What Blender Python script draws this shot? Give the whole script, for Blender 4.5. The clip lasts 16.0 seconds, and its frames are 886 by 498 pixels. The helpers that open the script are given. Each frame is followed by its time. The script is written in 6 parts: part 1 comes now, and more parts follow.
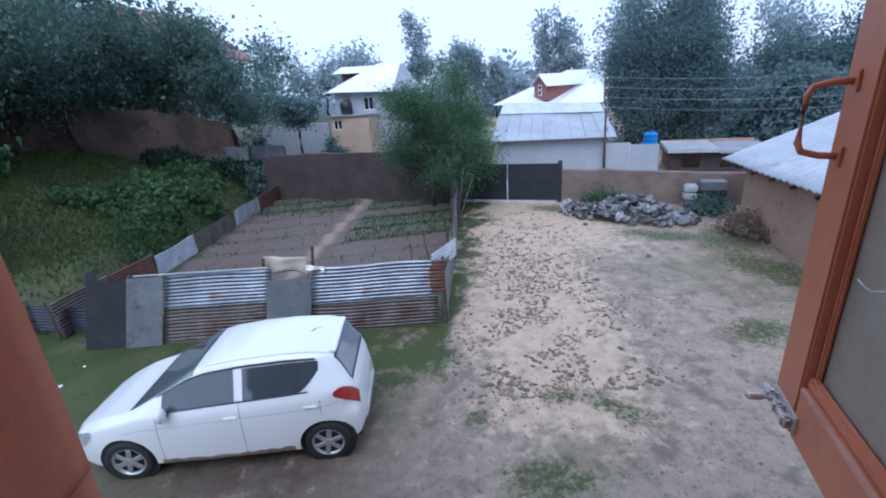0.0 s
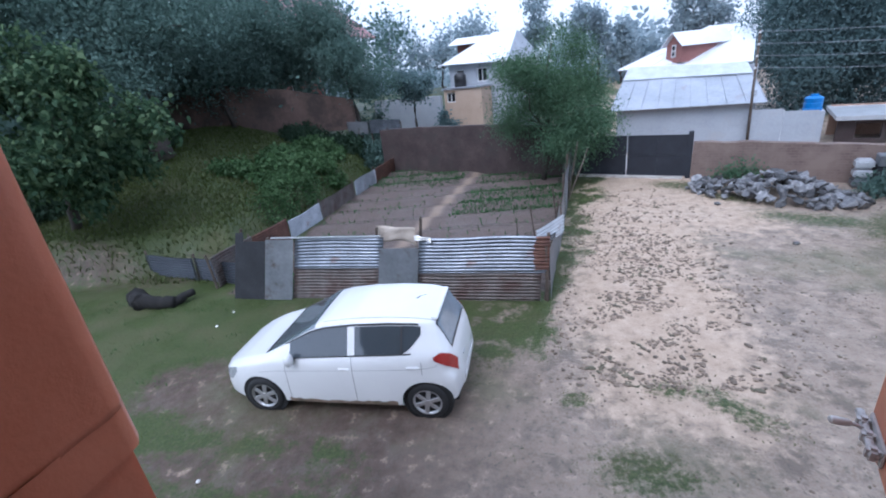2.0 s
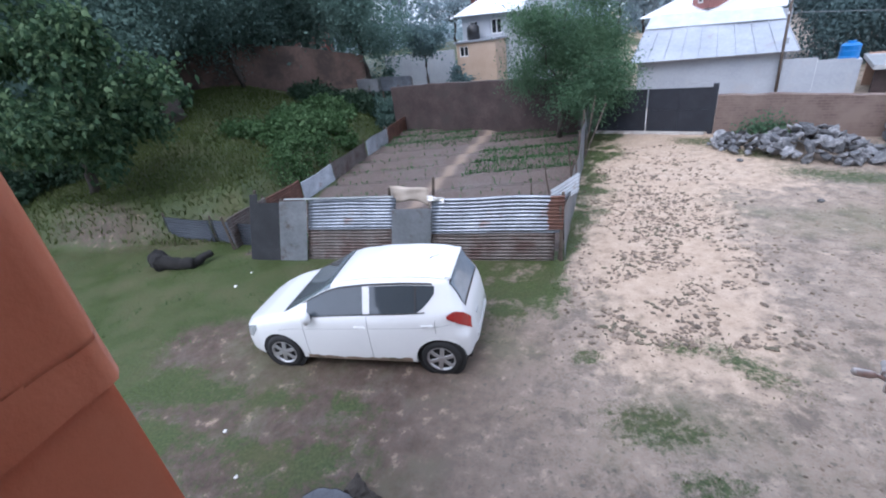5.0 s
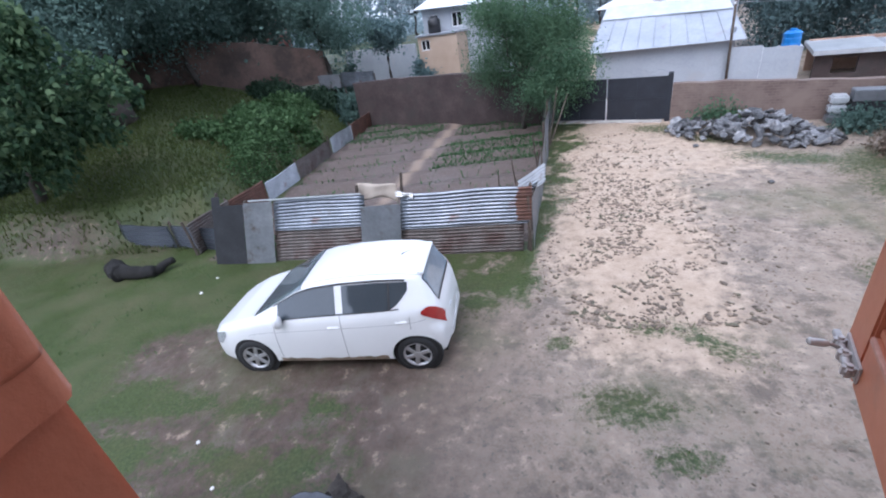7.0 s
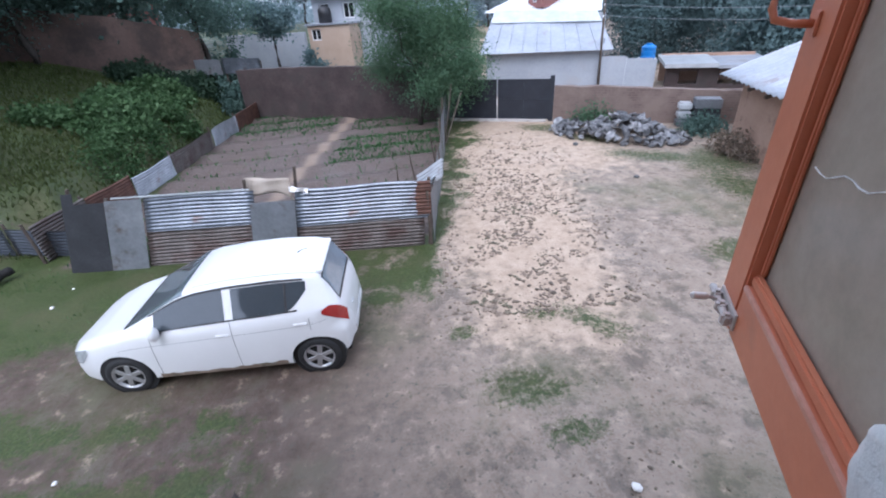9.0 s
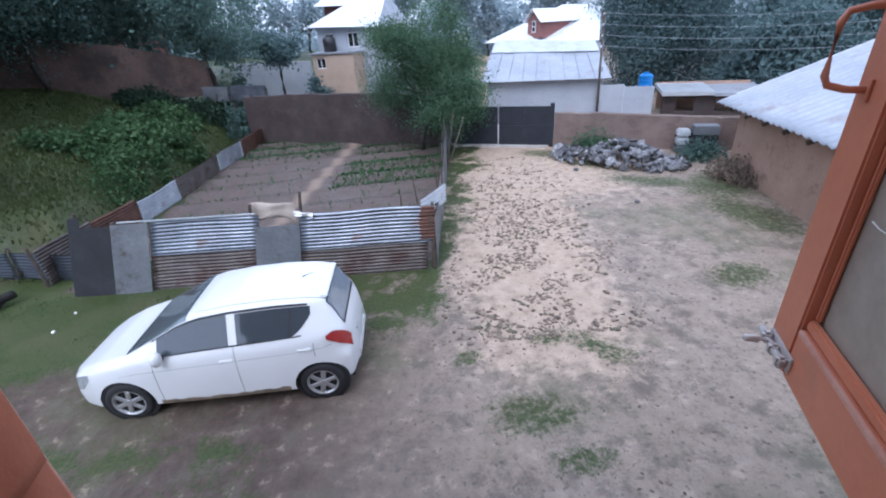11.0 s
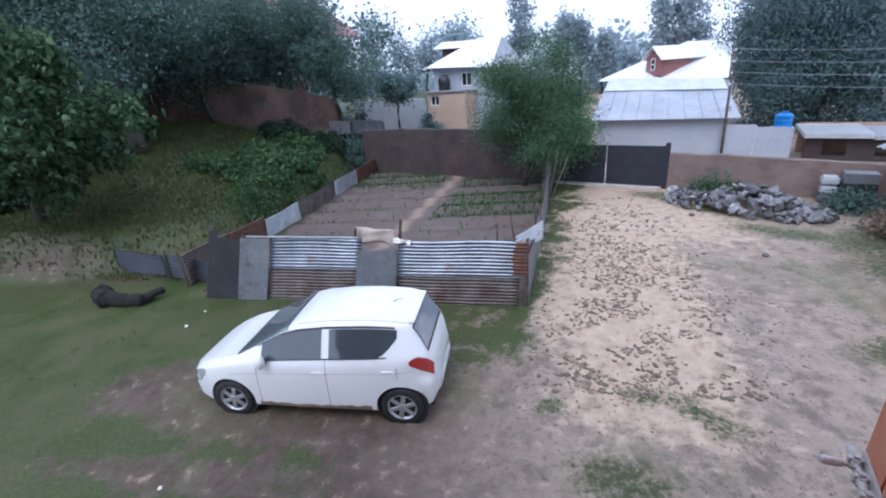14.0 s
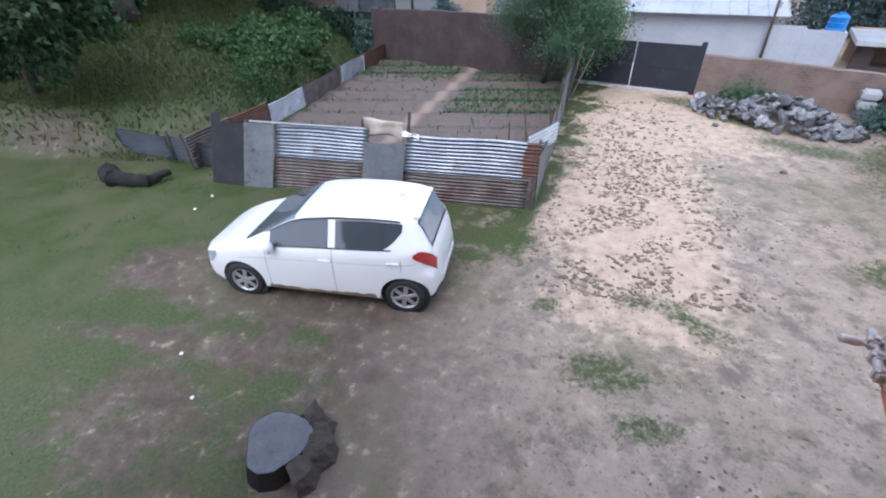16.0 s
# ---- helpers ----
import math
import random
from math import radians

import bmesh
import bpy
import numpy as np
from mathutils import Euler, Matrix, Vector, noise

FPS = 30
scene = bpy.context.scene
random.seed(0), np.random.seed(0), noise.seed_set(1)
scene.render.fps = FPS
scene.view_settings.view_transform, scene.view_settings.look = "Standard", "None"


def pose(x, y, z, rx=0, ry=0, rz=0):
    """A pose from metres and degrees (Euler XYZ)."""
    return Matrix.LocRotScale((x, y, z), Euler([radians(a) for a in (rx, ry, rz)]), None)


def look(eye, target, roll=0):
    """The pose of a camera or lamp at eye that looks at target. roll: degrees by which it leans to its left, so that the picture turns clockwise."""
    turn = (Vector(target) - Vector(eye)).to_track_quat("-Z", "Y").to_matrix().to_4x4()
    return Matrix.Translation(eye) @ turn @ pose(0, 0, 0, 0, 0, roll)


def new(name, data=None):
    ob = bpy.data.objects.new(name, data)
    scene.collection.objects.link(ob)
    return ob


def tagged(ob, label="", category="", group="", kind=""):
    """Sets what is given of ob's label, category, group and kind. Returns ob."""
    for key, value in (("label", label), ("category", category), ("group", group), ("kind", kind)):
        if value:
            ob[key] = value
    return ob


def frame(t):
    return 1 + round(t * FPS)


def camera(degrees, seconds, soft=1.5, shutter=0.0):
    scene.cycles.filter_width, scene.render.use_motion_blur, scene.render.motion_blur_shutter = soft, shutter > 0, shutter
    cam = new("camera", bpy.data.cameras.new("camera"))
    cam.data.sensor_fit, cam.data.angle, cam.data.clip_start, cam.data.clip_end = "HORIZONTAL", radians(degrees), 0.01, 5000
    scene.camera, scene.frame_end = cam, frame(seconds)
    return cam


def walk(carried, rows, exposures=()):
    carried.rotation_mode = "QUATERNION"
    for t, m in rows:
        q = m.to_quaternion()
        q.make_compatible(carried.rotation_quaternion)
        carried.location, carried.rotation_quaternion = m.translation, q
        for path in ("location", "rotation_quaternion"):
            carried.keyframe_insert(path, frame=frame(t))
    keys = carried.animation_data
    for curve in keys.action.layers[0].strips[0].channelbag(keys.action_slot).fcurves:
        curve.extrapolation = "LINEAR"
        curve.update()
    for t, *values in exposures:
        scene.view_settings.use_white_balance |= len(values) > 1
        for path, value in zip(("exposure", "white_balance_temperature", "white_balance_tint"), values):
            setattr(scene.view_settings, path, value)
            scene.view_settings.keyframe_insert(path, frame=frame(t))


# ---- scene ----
cam = camera(91.1, 16.0, soft=2.0)
PATH = [
    (0, (1.434, 1.491, 4.461), (1.519, 3.373, 3.789), -3.9),
    (0.5, (1.458, 1.478, 4.475), (1.307, 3.356, 3.806), -5.8),
    (1, (1.484, 1.468, 4.482), (1.145, 3.316, 3.802), -7.0),
    (1.5, (1.487, 1.47, 4.483), (1.112, 3.299, 3.77), -6.5),
    (2, (1.49, 1.472, 4.484), (1.082, 3.281, 3.741), -6.6),
    (2.5, (1.492, 1.47, 4.482), (1.043, 3.258, 3.714), -6.8),
    (3, (1.489, 1.468, 4.481), (1.008, 3.238, 3.69), -7.0),
    (3.5, (1.491, 1.474, 4.475), (0.997, 3.226, 3.652), -7.3),
    (4, (1.491, 1.48, 4.468), (1.0, 3.218, 3.611), -7.5),
    (6.5, (1.488, 1.482, 4.468), (1.098, 3.21, 3.54), -8.7),
    (7, (1.489, 1.483, 4.466), (1.146, 3.216, 3.528), -8.8),
    (7.5, (1.49, 1.483, 4.459), (1.194, 3.217, 3.505), -8.7),
    (8, (1.489, 1.485, 4.452), (1.254, 3.217, 3.474), -8.3),
    (8.5, (1.477, 1.487, 4.451), (1.415, 3.223, 3.456), -5.9),
    (9, (1.487, 1.509, 4.42), (1.591, 3.245, 3.421), -3.8),
    (9.2, (1.48, 1.508, 4.425), (1.626, 3.242, 3.429), -3.5),
    (11.3, (1.423, 1.509, 4.465), (1.514, 3.302, 3.581), -3.6),
    (11.5, (1.448, 1.505, 4.482), (1.488, 3.306, 3.611), -4.2),
    (12, (1.46, 1.499, 4.484), (1.382, 3.318, 3.657), -3.4),
    (12.5, (1.48, 1.506, 4.467), (1.294, 3.339, 3.687), -4.2),
    (13, (1.496, 1.518, 4.479), (1.258, 3.353, 3.722), -4.3),
    (13.5, (1.515, 1.526, 4.479), (1.229, 3.362, 3.739), -4.4),
    (14, (1.5, 1.526, 4.47), (1.181, 3.357, 3.731), -4.1),
    (14.5, (1.489, 1.536, 4.441), (1.144, 3.333, 3.631), -3.6),
    (15, (1.492, 1.524, 4.436), (1.15, 3.246, 3.477), -2.3),
    (15.5, (1.476, 1.518, 4.432), (1.145, 3.161, 3.34), -1.6),
    (16, (1.478, 1.528, 4.424), (1.154, 3.14, 3.284), -1.4),
]
walk(cam, [(t, look(eye, target, roll)) for t, eye, target, roll in PATH],
     [(0, 0.58, 4950, 12), (1.5, 0.74, 5050, 13), (3.5, 0.96, 5350, 15), (6.5, 1.02, 5400, 15), (9, 1.02, 5380, 15), (11.3, 0.82, 5200, 15), (12.5, 0.70, 5200, 15), (14, 0.78, 5300, 16), (16, 1.1, 5420, 15)])

# ---- light: a rainy, overcast afternoon ----
world = bpy.data.worlds.new("overcast_sky")
scene.world = world
world.use_nodes = True
wn, wl = world.node_tree.nodes, world.node_tree.links
SUN_EL, SUN_AZ = 55.0, 200.0
sky = wn.new("ShaderNodeTexSky")
sky.sky_type = "NISHITA"
sky.sun_disc = False
sky.sun_elevation, sky.sun_rotation = radians(SUN_EL), radians(SUN_AZ)
sky.air_density, sky.dust_density, sky.ozone_density = 1.0, 6.0, 1.0
hsv = wn.new("ShaderNodeHueSaturation")
hsv.inputs["Saturation"].default_value = 0.7
wl.new(sky.outputs[0], hsv.inputs["Color"])
cloud = wn.new("ShaderNodeMix")
cloud.data_type = "RGBA"
cloud.inputs[0].default_value = 0.65
cloud.inputs[7].default_value = (7.1, 7.4, 7.8, 1)
wl.new(hsv.outputs[0], cloud.inputs[6])
wl.new(cloud.outputs[2], wn["Background"].inputs["Color"])
wn["Background"].inputs["Strength"].default_value = 0.13
sun_data = bpy.data.lights.new("sun", "SUN")
sun_data.energy, sun_data.angle, sun_data.color = 0.6, radians(40), (1.0, 0.97, 0.93)
sun = new("sun", sun_data)
sun.matrix_world = look((0, 0, 30), (0 + 30 * math.sin(radians(SUN_AZ)) * -0.7, -30 * math.cos(radians(SUN_AZ)) * 0.7, 0))

rng = random.Random(7)


# ---- materials ----
def nodes_of(name):
    m = bpy.data.materials.new(name)
    m.use_nodes = True
    t = m.node_tree
    return m, t.nodes, t.links, t.nodes["Principled BSDF"]


def noise_node(n, l, scale, detail=4.0, rough=0.6, coords="Object"):
    tc = n.new("ShaderNodeTexCoord")
    tex = n.new("ShaderNodeTexNoise")
    tex.inputs["Scale"].default_value = scale
    tex.inputs["Detail"].default_value = detail
    tex.inputs["Roughness"].default_value = rough
    l.new(tc.outputs[coords], tex.inputs["Vector"])
    return tex.outputs["Fac"]


def ramp(n, l, fac, stops):
    r = n.new("ShaderNodeValToRGB")
    while len(r.color_ramp.elements) < len(stops):
        r.color_ramp.elements.new(0.5)
    for e, (p, c) in zip(r.color_ramp.elements, stops):
        e.position, e.color = p, (*c, 1) if len(c) == 3 else c
    l.new(fac, r.inputs[0])
    return r.outputs[0]


def mix(n, l, fac, a, b, mode="MIX"):
    m = n.new("ShaderNodeMix")
    m.data_type, m.blend_type = "RGBA", mode
    for sock, v in ((m.inputs[0], fac), (m.inputs[6], a), (m.inputs[7], b)):
        if hasattr(v, "is_linked"):
            l.new(v, sock)
        else:
            sock.default_value = v if isinstance(v, float) else (*v, 1)
    return m.outputs[2]


def bump(n, l, bsdf, height, strength=0.3, dist=0.01):
    b = n.new("ShaderNodeBump")
    b.inputs["Strength"].default_value, b.inputs["Distance"].default_value = strength, dist
    l.new(height, b.inputs["Height"])
    l.new(b.outputs[0], bsdf.inputs["Normal"])


def surface(name, dark, mid, light, rough=0.7, metal=0.0, big=1.5, fine=30.0, bumpy=0.3, dist=0.004, stain=None, stain_scale=3.0, stain_cut=0.58, coat=0.0, island=0.0):
    """Base colour in three tones over coarse and fine noise, optional stains, fine relief."""
    m, n, l, p = nodes_of(name)
    a = noise_node(n, l, big)
    b = noise_node(n, l, fine, 6.0, 0.7)
    f = n.new("ShaderNodeMath")
    f.operation = "MULTIPLY_ADD"
    l.new(a, f.inputs[0])
    f.inputs[1].default_value = 0.6
    g = n.new("ShaderNodeMath")
    g.operation = "MULTIPLY"
    l.new(b, g.inputs[0])
    g.inputs[1].default_value = 0.4
    l.new(g.outputs[0], f.inputs[2])
    col = ramp(n, l, f.outputs[0], [(0.32, dark), (0.5, mid), (0.68, light)])
    if island:
        info = n.new("ShaderNodeObjectInfo")
        geo = n.new("ShaderNodeNewGeometry")
        add = n.new("ShaderNodeMath")
        add.operation = "ADD"
        l.new(info.outputs["Random"], add.inputs[0])
        l.new(geo.outputs["Random Per Island"], add.inputs[1])
        fr = n.new("ShaderNodeMath")
        fr.operation = "FRACT"
        l.new(add.outputs[0], fr.inputs[0])
        tone = ramp(n, l, fr.outputs[0], [(0.0, (1 - island,) * 3), (1.0, (1 + island,) * 3)])
        col = mix(n, l, 1.0, col, tone, "MULTIPLY")
    if stain:
        s = noise_node(n, l, stain_scale, 8.0, 0.72)
        k = ramp(n, l, s, [(stain_cut - 0.07, (0, 0, 0)), (stain_cut + 0.07, (1, 1, 1))])
        col = mix(n, l, k, col, stain)
    l.new(col, p.inputs["Base Color"])
    p.inputs["Roughness"].default_value = rough
    p.inputs["Metallic"].default_value = metal
    p.inputs["Coat Weight"].default_value = coat
    p.inputs["Coat Roughness"].default_value = 0.05
    bump(n, l, p, b, bumpy, dist)
    return m


def leaf_material(name, dark, mid, light, through_light=0.4, vary=0.3):
    m, n, l, p = nodes_of(name)
    geo = n.new("ShaderNodeNewGeometry")
    a = noise_node(n, l, 0.7, 3.0)
    add = n.new("ShaderNodeMath")
    add.operation = "MULTIPLY_ADD"
    l.new(geo.outputs["Random Per Island"], add.inputs[0])
    add.inputs[1].default_value = vary
    sc = n.new("ShaderNodeMath")
    sc.operation = "MULTIPLY"
    l.new(a, sc.inputs[0])
    sc.inputs[1].default_value = 1.0 - vary
    l.new(sc.outputs[0], add.inputs[2])
    col = ramp(n, l, add.outputs[0], [(0.2, dark), (0.5, mid), (0.85, light)])
    l.new(col, p.inputs["Base Color"])
    p.inputs["Roughness"].default_value = 0.6
    p.inputs["Specular IOR Level"].default_value = 0.15
    tr = n.new("ShaderNodeBsdfTranslucent")
    l.new(col, tr.inputs["Color"])
    ms = n.new("ShaderNodeMixShader")
    ms.inputs[0].default_value = through_light
    l.new(p.outputs[0], ms.inputs[1])
    l.new(tr.outputs[0], ms.inputs[2])
    l.new(ms.outputs[0], n["Material Output"].inputs["Surface"])
    return m


M = {}
M["paint_orange"] = surface("orange_brown_paint", (0.47, 0.150, 0.075), (0.53, 0.180, 0.092), (0.58, 0.21, 0.115), 0.42, 0, 4, 60, 0.25, 0.002, (0.42, 0.17, 0.10), 7.0, 0.68)
M["paint_worn"] = surface("worn_pink_paint_edge", (0.42, 0.18, 0.12), (0.52, 0.26, 0.19), (0.60, 0.36, 0.28), 0.6, 0, 12, 90, 0.4)
M["plaster_room"] = surface("room_plaster", (0.42, 0.36, 0.30), (0.48, 0.42, 0.35), (0.52, 0.46, 0.40), 0.85)
M["render_wall"] = surface("outer_render", (0.34, 0.28, 0.23), (0.42, 0.35, 0.29), (0.48, 0.41, 0.35), 0.9)
M["bolt_metal"] = surface("rain_wet_bolt_metal", (0.42, 0.38, 0.36), (0.58, 0.53, 0.50), (0.68, 0.63, 0.60), 0.35, 0.15, 20, 120, 0.3, 0.001, (0.30, 0.15, 0.09), 30, 0.72)
M["rust"] = surface("rust", (0.045, 0.022, 0.016), (0.10, 0.045, 0.03), (0.17, 0.085, 0.055), 0.75, 0.1, 3, 40, 0.3)
M["rusty_sheet"] = surface("rusty_sheet", (0.05, 0.042, 0.038), (0.105, 0.088, 0.078), (0.19, 0.165, 0.15), 0.5, 0.25, 2.0, 25, 0.15, 0.002, (0.06, 0.032, 0.025), 1.6, 0.55)
M["zinc_sheet"] = surface("zinc_sheet", (0.08, 0.088, 0.104), (0.155, 0.17, 0.195), (0.27, 0.295, 0.33), 0.3, 0.6, 1.6, 22, 0.12, 0.002, (0.12, 0.075, 0.06), 1.3, 0.66)
M["grey_plate"] = surface("grey_plate", (0.13, 0.14, 0.15), (0.19, 0.20, 0.215), (0.25, 0.26, 0.275), 0.5, 0.3, 1.5, 14, 0.1, 0.002, (0.10, 0.08, 0.07), 2.0, 0.62)
M["dark_plate"] = surface("dark_plate", (0.014, 0.015, 0.017), (0.024, 0.025, 0.029), (0.042, 0.042, 0.047), 0.7, 0.0, 2, 20, 0.1)
M["old_tin"] = surface("old_dark_tin", (0.035, 0.04, 0.05), (0.06, 0.067, 0.08), (0.10, 0.11, 0.125), 0.32, 0.55, 1.6, 22, 0.12)
M["zinc_bright"] = surface("pale_zinc_sheet", (0.22, 0.23, 0.25), (0.36, 0.38, 0.41), (0.52, 0.54, 0.57), 0.3, 0.5, 2, 20, 0.1, 0.002, (0.2, 0.12, 0.09), 1.5, 0.66)
M["bright_sheet"] = surface("bright_zinc", (0.42, 0.44, 0.46), (0.55, 0.57, 0.59), (0.66, 0.68, 0.70), 0.35, 0.45, 2, 20, 0.1, 0.002, (0.2, 0.12, 0.09), 1.5, 0.7)
M["gate_steel"] = surface("gate_black_paint", (0.010, 0.012, 0.018), (0.016, 0.019, 0.027), (0.026, 0.030, 0.040), 0.5, 0.0, 2, 25, 0.1)
M["white_steel"] = surface("white_painted_steel", (0.55, 0.55, 0.55), (0.68, 0.68, 0.68), (0.75, 0.75, 0.75), 0.5)
M["wood_post"] = surface("weathered_wood", (0.04, 0.03, 0.025), (0.085, 0.065, 0.05), (0.14, 0.11, 0.085), 0.8, 0, 6, 60, 0.5, 0.004)
M["bark"] = surface("bark", (0.022, 0.018, 0.015), (0.045, 0.037, 0.03), (0.08, 0.066, 0.054), 0.85, 0, 4, 35, 0.8, 0.02)
M["stump_top"] = surface("wet_sawn_wood", (0.050, 0.052, 0.062), (0.072, 0.075, 0.088), (0.10, 0.104, 0.12), 0.35, 0, 5, 45, 0.3, 0.003, (0.04, 0.042, 0.05), 9, 0.6)
M["cloth_white"] = surface("white_cloth", (0.62, 0.60, 0.57), (0.72, 0.70, 0.67), (0.80, 0.78, 0.75), 0.9)
M["cloth_beige"] = surface("beige_cloth", (0.32, 0.27, 0.22), (0.40, 0.34, 0.28), (0.46, 0.40, 0.34), 0.9)
M["rock"] = surface("broken_rock", (0.05, 0.052, 0.056), (0.115, 0.115, 0.12), (0.29, 0.285, 0.28), 0.5, 0, 2.5, 25, 0.6, 0.02, (0.24, 0.19, 0.16), 3, 0.66, island=0.75)
M["clod"] = surface("gravel_clods", (0.1, 0.074, 0.053), (0.17, 0.127, 0.092), (0.26, 0.2, 0.15), 0.7, 0, 3, 40, 0.5, 0.01, (0.06, 0.07, 0.03), 2, 0.6, island=0.4)
M["mud_wall"] = surface("mud_plaster", (0.26, 0.165, 0.115), (0.33, 0.215, 0.155), (0.40, 0.27, 0.20), 0.9, 0, 1.0, 14, 0.5, 0.01, (0.20, 0.12, 0.085), 1.5, 0.6)
# mud plaster darkened in colour to stand for the trees' shade
M["shaded_mud"] = surface("shaded_mud_plaster", (0.07, 0.045, 0.036), (0.11, 0.072, 0.058), (0.15, 0.10, 0.08), 0.9, 0, 0.6, 9, 0.5, 0.01, (0.05, 0.036, 0.03), 0.7, 0.52)
M["pale_cement"] = surface("pale_cement", (0.36, 0.33, 0.30), (0.46, 0.43, 0.40), (0.54, 0.51, 0.48), 0.8, 0, 2, 20, 0.4, 0.006, (0.25, 0.2, 0.16), 2.5, 0.58)
M["blue_plastic"] = surface("blue_tank_plastic", (0.012, 0.12, 0.36), (0.016, 0.16, 0.45), (0.03, 0.21, 0.52), 0.4)
M["white_wall"] = surface("whitewashed_wall", (0.28, 0.30, 0.33), (0.34, 0.36, 0.39), (0.40, 0.42, 0.45), 0.8, 0, 0.7, 10, 0.3, 0.006, (0.36, 0.36, 0.37), 0.8, 0.6)
M["tin_roof"] = surface("tin_roof", (0.28, 0.30, 0.33), (0.38, 0.40, 0.44), (0.48, 0.50, 0.54), 0.4, 0.35, 0.6, 8, 0.1, 0.004, (0.30, 0.27, 0.27), 0.7, 0.62)
M["bright_roof"] = surface("bright_tin_roof", (0.70, 0.72, 0.75), (0.78, 0.80, 0.83), (0.84, 0.86, 0.88), 0.35, 0.2, 0.6, 8, 0.1)
M["red_wood"] = surface("dormer_red_boards", (0.21, 0.09, 0.08), (0.26, 0.115, 0.10), (0.31, 0.145, 0.13), 0.7)
M["red_roof"] = surface("red_roof", (0.22, 0.11, 0.11), (0.27, 0.14, 0.14), (0.32, 0.17, 0.17), 0.6)
M["ochre_wall"] = surface("ochre_plaster", (0.36, 0.26, 0.19), (0.43, 0.32, 0.24), (0.48, 0.37, 0.29), 0.85, 0, 0.8)
M["dark_void"] = surface("dark_window", (0.012, 0.013, 0.015), (0.02, 0.02, 0.024), (0.03, 0.03, 0.035), 0.25)
M["car_paint"] = surface("white_car_paint", (0.66, 0.66, 0.655), (0.69, 0.69, 0.685), (0.72, 0.72, 0.715), 0.3, 0, 1, 40, 0.0, 0.001, coat=0.6)
M["tyre"] = surface("tyre_rubber", (0.010, 0.010, 0.011), (0.016, 0.016, 0.017), (0.026, 0.025, 0.024), 0.75, 0, 6, 60, 0.3)
M["alloy"] = surface("alloy", (0.45, 0.45, 0.46), (0.56, 0.56, 0.57), (0.64, 0.64, 0.65), 0.3, 0.8)
M["arch_black"] = surface("wheel_arch_plastic", (0.006, 0.006, 0.006), (0.010, 0.010, 0.010), (0.015, 0.015, 0.015), 0.8)
M["trim_black"] = surface("black_trim", (0.012, 0.012, 0.013), (0.018, 0.018, 0.02), (0.026, 0.026, 0.028), 0.4)
M["car_glass"] = surface("tinted_car_glass", (0.030, 0.040, 0.048), (0.038, 0.048, 0.058), (0.046, 0.058, 0.068), 0.06, 0, 1, 40, 0.0, coat=1.0)
# sloping glass: base lightened and half metallic to bring out the sky
M["sky_glass"] = surface("sloping_car_glass", (0.16, 0.20, 0.22), (0.19, 0.23, 0.25), (0.22, 0.26, 0.28), 0.06, 0.45, 1, 40, 0.0, coat=1.0)
# rain film on glass; pale blue base paints in the sky's reflection
M["rear_glass"] = surface("wet_sky_tinted_rear_glass", (0.20, 0.245, 0.285), (0.26, 0.31, 0.355), (0.32, 0.37, 0.42), 0.12, 0.15, 3, 40, 0.05, coat=1.0)
M["tail_red"] = surface("tail_lamp_red", (0.26, 0.012, 0.012), (0.33, 0.018, 0.016), (0.40, 0.03, 0.026), 0.15, 0, 12, 50, 0.05, coat=1.0)
M["lamp_clear"] = surface("headlamp", (0.25, 0.27, 0.28), (0.42, 0.44, 0.46), (0.62, 0.64, 0.66), 0.12, 0.3, 14, 50, 0.05, coat=1.0)
M["wire"] = surface("wire", (0.18, 0.20, 0.22), (0.24, 0.26, 0.28), (0.30, 0.32, 0.34), 0.5)
M["burnt"] = surface("black_wet_peat", (0.005, 0.004, 0.004), (0.010, 0.009, 0.008), (0.020, 0.017, 0.015), 0.9, 0, 6, 40, 0.8, 0.02)
M["plastic_bag"] = surface("white_plastic_bag", (0.50, 0.52, 0.52), (0.62, 0.64, 0.64), (0.72, 0.73, 0.73), 0.35, 0, 8, 50, 0.5, 0.006)
M["cable"] = surface("cable_black", (0.02, 0.02, 0.02), (0.03, 0.03, 0.03), (0.04, 0.04, 0.04), 0.6)
M["leaf_near"] = leaf_material("broad_leaves", (0.022, 0.048, 0.026), (0.055, 0.10, 0.05), (0.17, 0.24, 0.12), 0.4, 0.5)
# dark foliage lightened and cooled to carry the rain haze in its colour
M["leaf_dark_hazed"] = leaf_material("hazed_dark_leaves", (0.075, 0.128, 0.112), (0.115, 0.178, 0.150), (0.165, 0.24, 0.195))
M["leaf_acacia"] = leaf_material("acacia_leaves", (0.05, 0.10, 0.06), (0.09, 0.158, 0.088), (0.15, 0.235, 0.13))
# conifer green shifted to blue-grey, haze included in the colour
M["leaf_conifer_hazed"] = leaf_material("hazed_conifer_leaves", (0.085, 0.132, 0.135), (0.122, 0.180, 0.18), (0.165, 0.235, 0.23))
# distance haze is put into the colour: pale blue-grey leaves
M["leaf_far_hazed"] = leaf_material("haze_tinted_far_leaves", (0.26, 0.33, 0.36), (0.33, 0.40, 0.43), (0.40, 0.47, 0.50))
# undergrowth leaves with the shade under the trees built into their tone
M["leaf_shade_toned"] = leaf_material("shade_darkened_leaves", (0.022, 0.04, 0.026), (0.04, 0.07, 0.042), (0.075, 0.115, 0.07))
M["leaf_weed"] = leaf_material("weed_leaves", (0.034, 0.070, 0.026), (0.070, 0.128, 0.048), (0.15, 0.23, 0.11), 0.4, 0.5)
